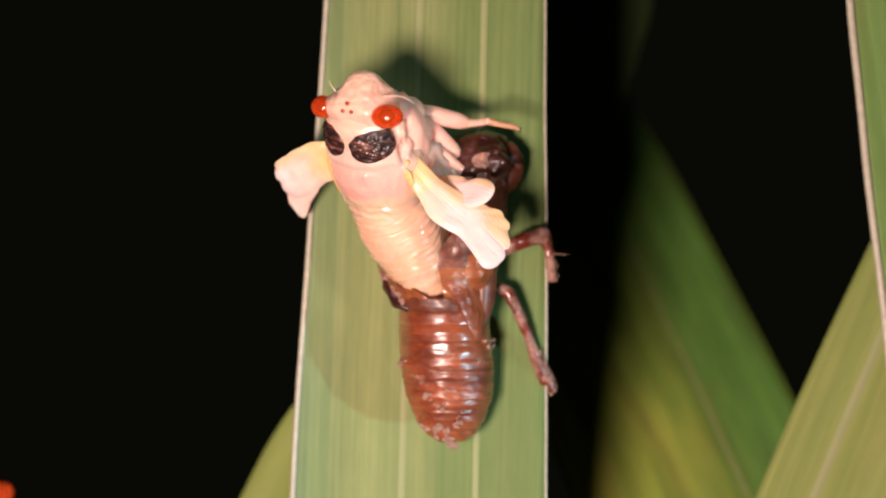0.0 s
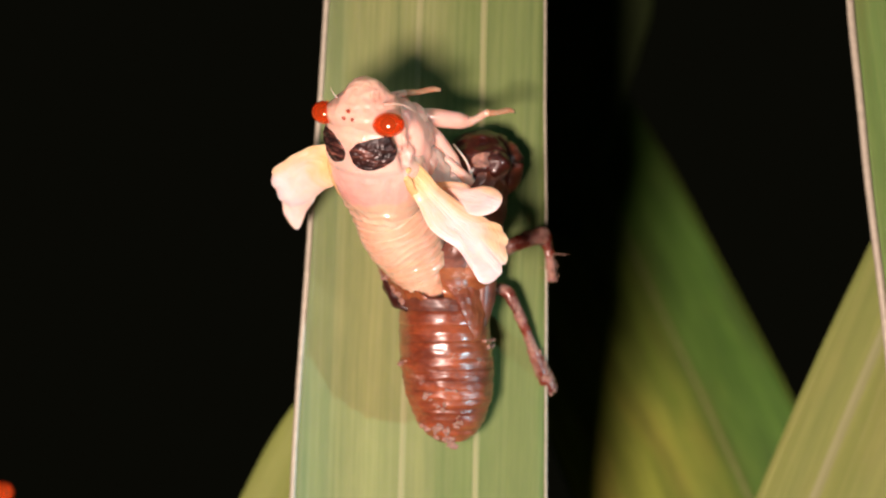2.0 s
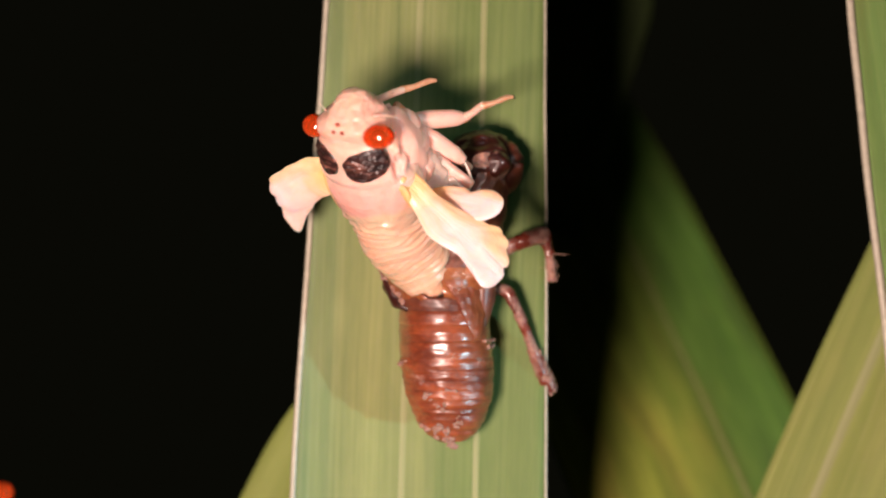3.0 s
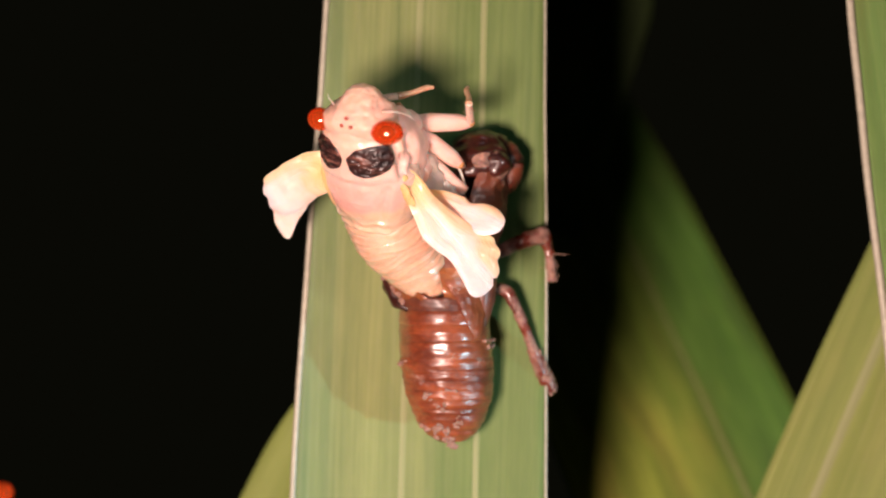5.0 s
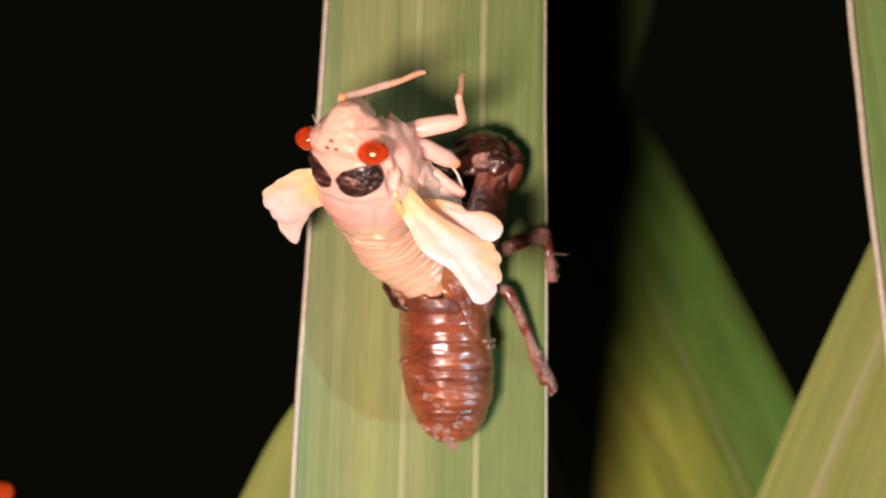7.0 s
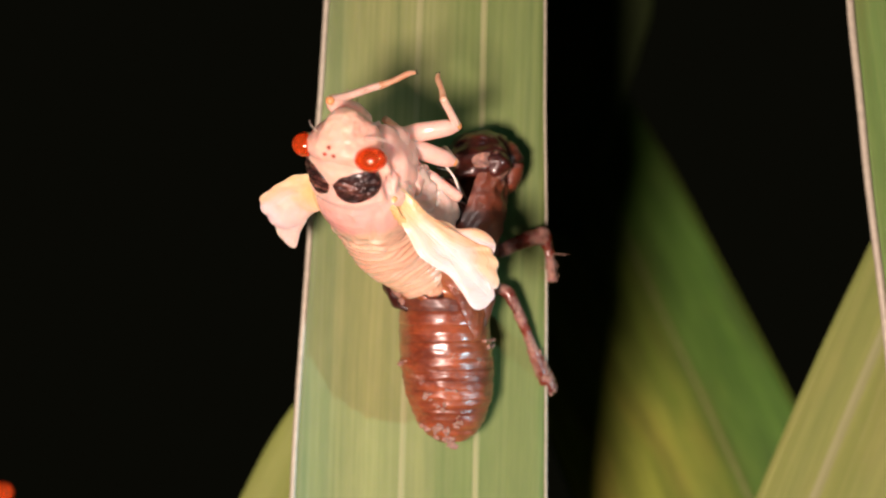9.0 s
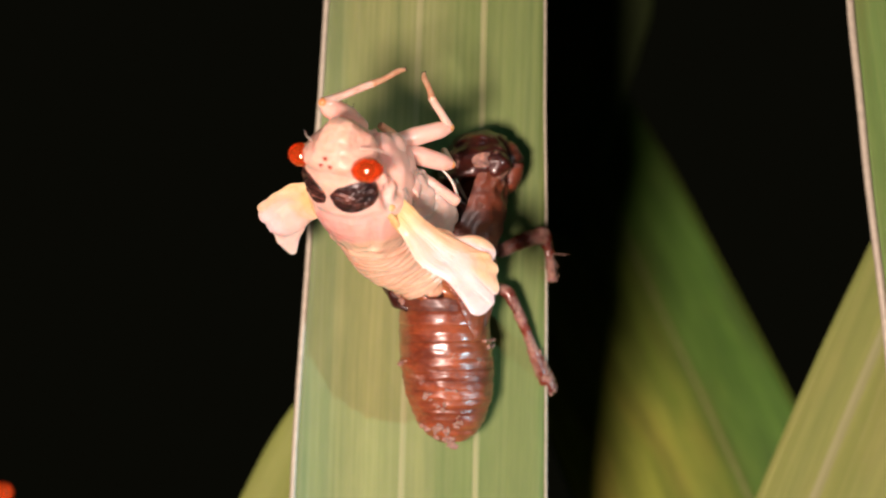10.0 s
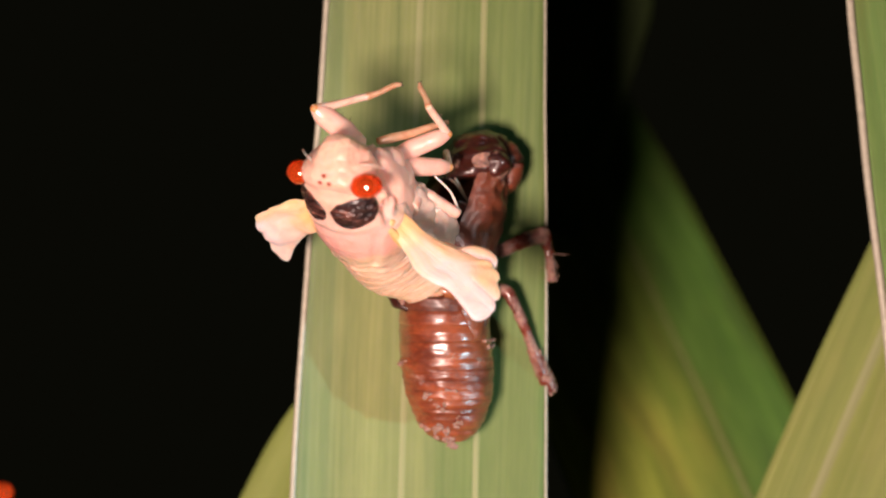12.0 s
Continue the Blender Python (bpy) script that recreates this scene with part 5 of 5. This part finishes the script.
RIGHT_FOREWING = [
    (0.0, bone((3.50, -6.00, -0.20), (12.30, -12.07, 3.15), (0.54, 0.74, 0.49))),
    (0.5, bone((3.50, -6.00, -0.20), (12.51, -11.63, 3.33), (0.56, 0.74, 0.46))),
    (1.0, bone((3.50, -6.00, -0.20), (12.35, -11.93, 3.25), (0.55, 0.75, 0.45))),
    (1.5, bone((3.50, -6.00, -0.20), (13.30, -10.34, 3.06), (0.56, 0.80, 0.36))),
    (1.8, bone((3.50, -6.00, -0.20), (10.28, -14.69, 1.78), (0.52, 0.72, 0.53))),
    (2.0, bone((3.50, -6.00, -0.20), (11.75, -12.82, 3.11), (0.52, 0.77, 0.46))),
    (2.5, bone((3.50, -6.00, -0.20), (12.08, -12.21, 3.45), (0.55, 0.77, 0.43))),
    (3.2, bone((3.50, -6.00, -0.20), (12.14, -12.06, 3.56), (0.55, 0.78, 0.41))),
    (4.8, bone((3.50, -6.00, -0.20), (10.81, -13.78, 3.21), (0.47, 0.77, 0.50))),
    (5.0, bone((3.50, -6.00, -0.20), (10.83, -14.01, 2.56), (0.48, 0.78, 0.48))),
    (6.0, bone((3.50, -6.00, -0.20), (11.97, -12.34, 3.48), (0.51, 0.82, 0.38))),
    (7.0, bone((3.50, -6.00, -0.20), (11.90, -12.57, 3.22), (0.52, 0.82, 0.36))),
    (9.0, bone((3.50, -6.00, -0.20), (11.44, -13.35, 2.71), (0.50, 0.84, 0.35))),
    (9.5, bone((3.50, -6.00, -0.20), (11.98, -12.33, 3.46), (0.51, 0.83, 0.35))),
    (10.5, bone((3.50, -6.00, -0.20), (12.76, -10.73, 3.97), (0.50, 0.86, 0.29))),
    (11.0, bone((3.50, -6.00, -0.20), (13.58, -7.96, 4.27), (0.47, 0.89, 0.24))),
    (11.1, bone((3.50, -6.00, -0.20), (10.48, -14.03, 3.31), (0.48, 0.80, 0.45))),
    (11.5, bone((3.50, -6.00, -0.20), (12.35, -11.2, 4.15), (0.50, 0.83, 0.37))),
    (12.0, bone((3.50, -6.00, -0.20), (12.90, -9.81, 4.56), (0.51, 0.85, 0.31))),
]
RIGHT_HINDWING = [
    (0.0, bone((4.50, -8.30, -2.40), (11.14, -7.29, -0.80), (0.54, 0.74, 0.49))),
    (1.0, bone((4.50, -8.30, -2.40), (11.25, -7.27, -1.41), (0.55, 0.75, 0.45))),
    (1.3, bone((4.50, -8.30, -2.40), (11.01, -6.06, -1.89), (0.55, 0.78, 0.40))),
    (1.5, bone((4.50, -8.30, -2.40), (11.13, -6.45, -2.90), (0.56, 0.80, 0.36))),
    (1.7, bone((4.50, -8.30, -2.40), (10.92, -7.76, 0.07), (0.53, 0.72, 0.53))),
    (2.0, bone((4.50, -8.30, -2.40), (11.31, -7.71, -1.44), (0.52, 0.77, 0.46))),
    (2.5, bone((4.50, -8.30, -2.40), (11.36, -7.86, -1.80), (0.55, 0.77, 0.43))),
    (3.2, bone((4.50, -8.30, -2.40), (11.38, -7.96, -1.92), (0.55, 0.78, 0.41))),
    (4.8, bone((4.50, -8.30, -2.40), (11.25, -9.30, -1.38), (0.47, 0.77, 0.50))),
    (5.0, bone((4.50, -8.30, -2.40), (11.26, -9.65, -2.18), (0.48, 0.78, 0.48))),
    (6.0, bone((4.50, -8.30, -2.40), (11.32, -9.37, -2.43), (0.51, 0.82, 0.38))),
    (7.0, bone((4.50, -8.30, -2.40), (11.24, -9.77, -2.51), (0.52, 0.82, 0.36))),
]
# later on it is tucked under the forewing and goes with it, only its tip stands out
TUCKED = bone((-0.4, 2.2, -0.8), (-4.55, 8.2, -0.5), (0, 0, 1))
RIGHT_HINDWING += [(t, m @ TUCKED) for t, m in RIGHT_FOREWING if t >= 9]
LEFT_WING = [
    (0.0, swing((-4.25, -6.86, 0.60))),
    (1.0, swing((-4.39, -6.78, 0.44))),
    (1.5, swing((-4.36, -6.79, -0.63))),
    (2.0, swing((-3.94, -6.77, 2.03))),
    (2.5, swing((-4.43, -6.65, 1.26))),
    (3.2, swing((-4.46, -6.63, 1.31))),
    (4.8, swing((-3.47, -6.66, 3.03))),
    (5.1, swing((-3.7, -6.8, 2.0))),
    (6.0, swing((-3.86, -6.94, 1.59))),
    (7.0, swing((-3.80, -7.03, 1.32))),
    (9.5, swing((-3.62, -7.12, 1.30))),
    (10.5, swing((-3.54, -7.15, 1.37))),
    (11.0, swing((-3.82, -7.12, 0.45))),
    (11.1, swing((-1.97, -5.59, 5.52))),
    (11.3, swing((-2.73, -6.82, 3.40))),
    (11.5, swing((-3.76, -7.09, 1.07))),
    (12.0, swing((-4.55, -6.6, 0.9))),
]


def abdomen_rows(i):
    """Where ring i lies in the animal's space while the thorax leans away from the shell."""
    f = (i + 0.3) / SEGMENTS
    rows = []
    foot, foot_dir = Vector((-0.8, -4.8, -4.1)), Vector((-0.28, -0.5, 0.8)).normalized()
    foot_face = Vector((-0.25, -0.95, -0.3))
    for t, m in BODY_ROWS:
        b = TILT.inverted() @ m
        b.translation = (b.translation - Vector((0, 0, HEIGHT))) / MM
        top, top_dir = b @ Vector((0, -10.0, -0.9)), b.to_3x3() @ Vector((0, 1, 0))
        face = b.to_3x3() @ Vector((0, 0, 1))
        span = (top - foot).length
        p0, p1, p2, p3 = top, top - top_dir * span * 0.16, foot + foot_dir * span * 0.35, foot
        g = 1 - f
        p = p0 * g ** 3 + p1 * 3 * g * g * f + p2 * 3 * g * f * f + p3 * f ** 3
        y = (top_dir * g + foot_dir * f + Vector((-0.42, 0, 0)) * min(1, 2 * f)).normalized()
        z = face * g + foot_face * f
        z = (z - y * z.dot(y)).normalized()
        w = Matrix((y.cross(z), y, z)).transposed().to_4x4()
        w.translation = p * MM + Vector((0, 0, HEIGHT))
        rows.append((t, m.inverted() @ TILT @ w))
    return rows


def filled(rows):
    """The rows with a last one at the clip's end."""
    return rows if rows[-1][0] >= 12 else rows + [(12.0, rows[-1][1])]


def motions():
    walk(cicada, BODY_ROWS)
    for i, ring in enumerate(abdomen):
        walk(ring, abdomen_rows(i))
    for bones, rows in ((right_fore, (RIGHT_FORE_FEMUR, RIGHT_FORE_TIBIA, RIGHT_FORE_TARSUS)), (left_fore, (LEFT_FORE_FEMUR, LEFT_FORE_TIBIA, LEFT_FORE_TARSUS)),
                        (right_middle[:2], (RIGHT_MIDDLE_FEMUR, RIGHT_MIDDLE_TIBIA))):
        for ob, r in zip(bones, rows):
            walk(ob, filled(r))
    walk(left_middle, filled(LEFT_MIDDLE_FEMUR))
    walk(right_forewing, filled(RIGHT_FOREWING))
    walk(right_hindwing, filled(RIGHT_HINDWING))
    walk(left_forewing, filled(LEFT_WING))
    walk(left_hindwing, filled(LEFT_WING))


motions()
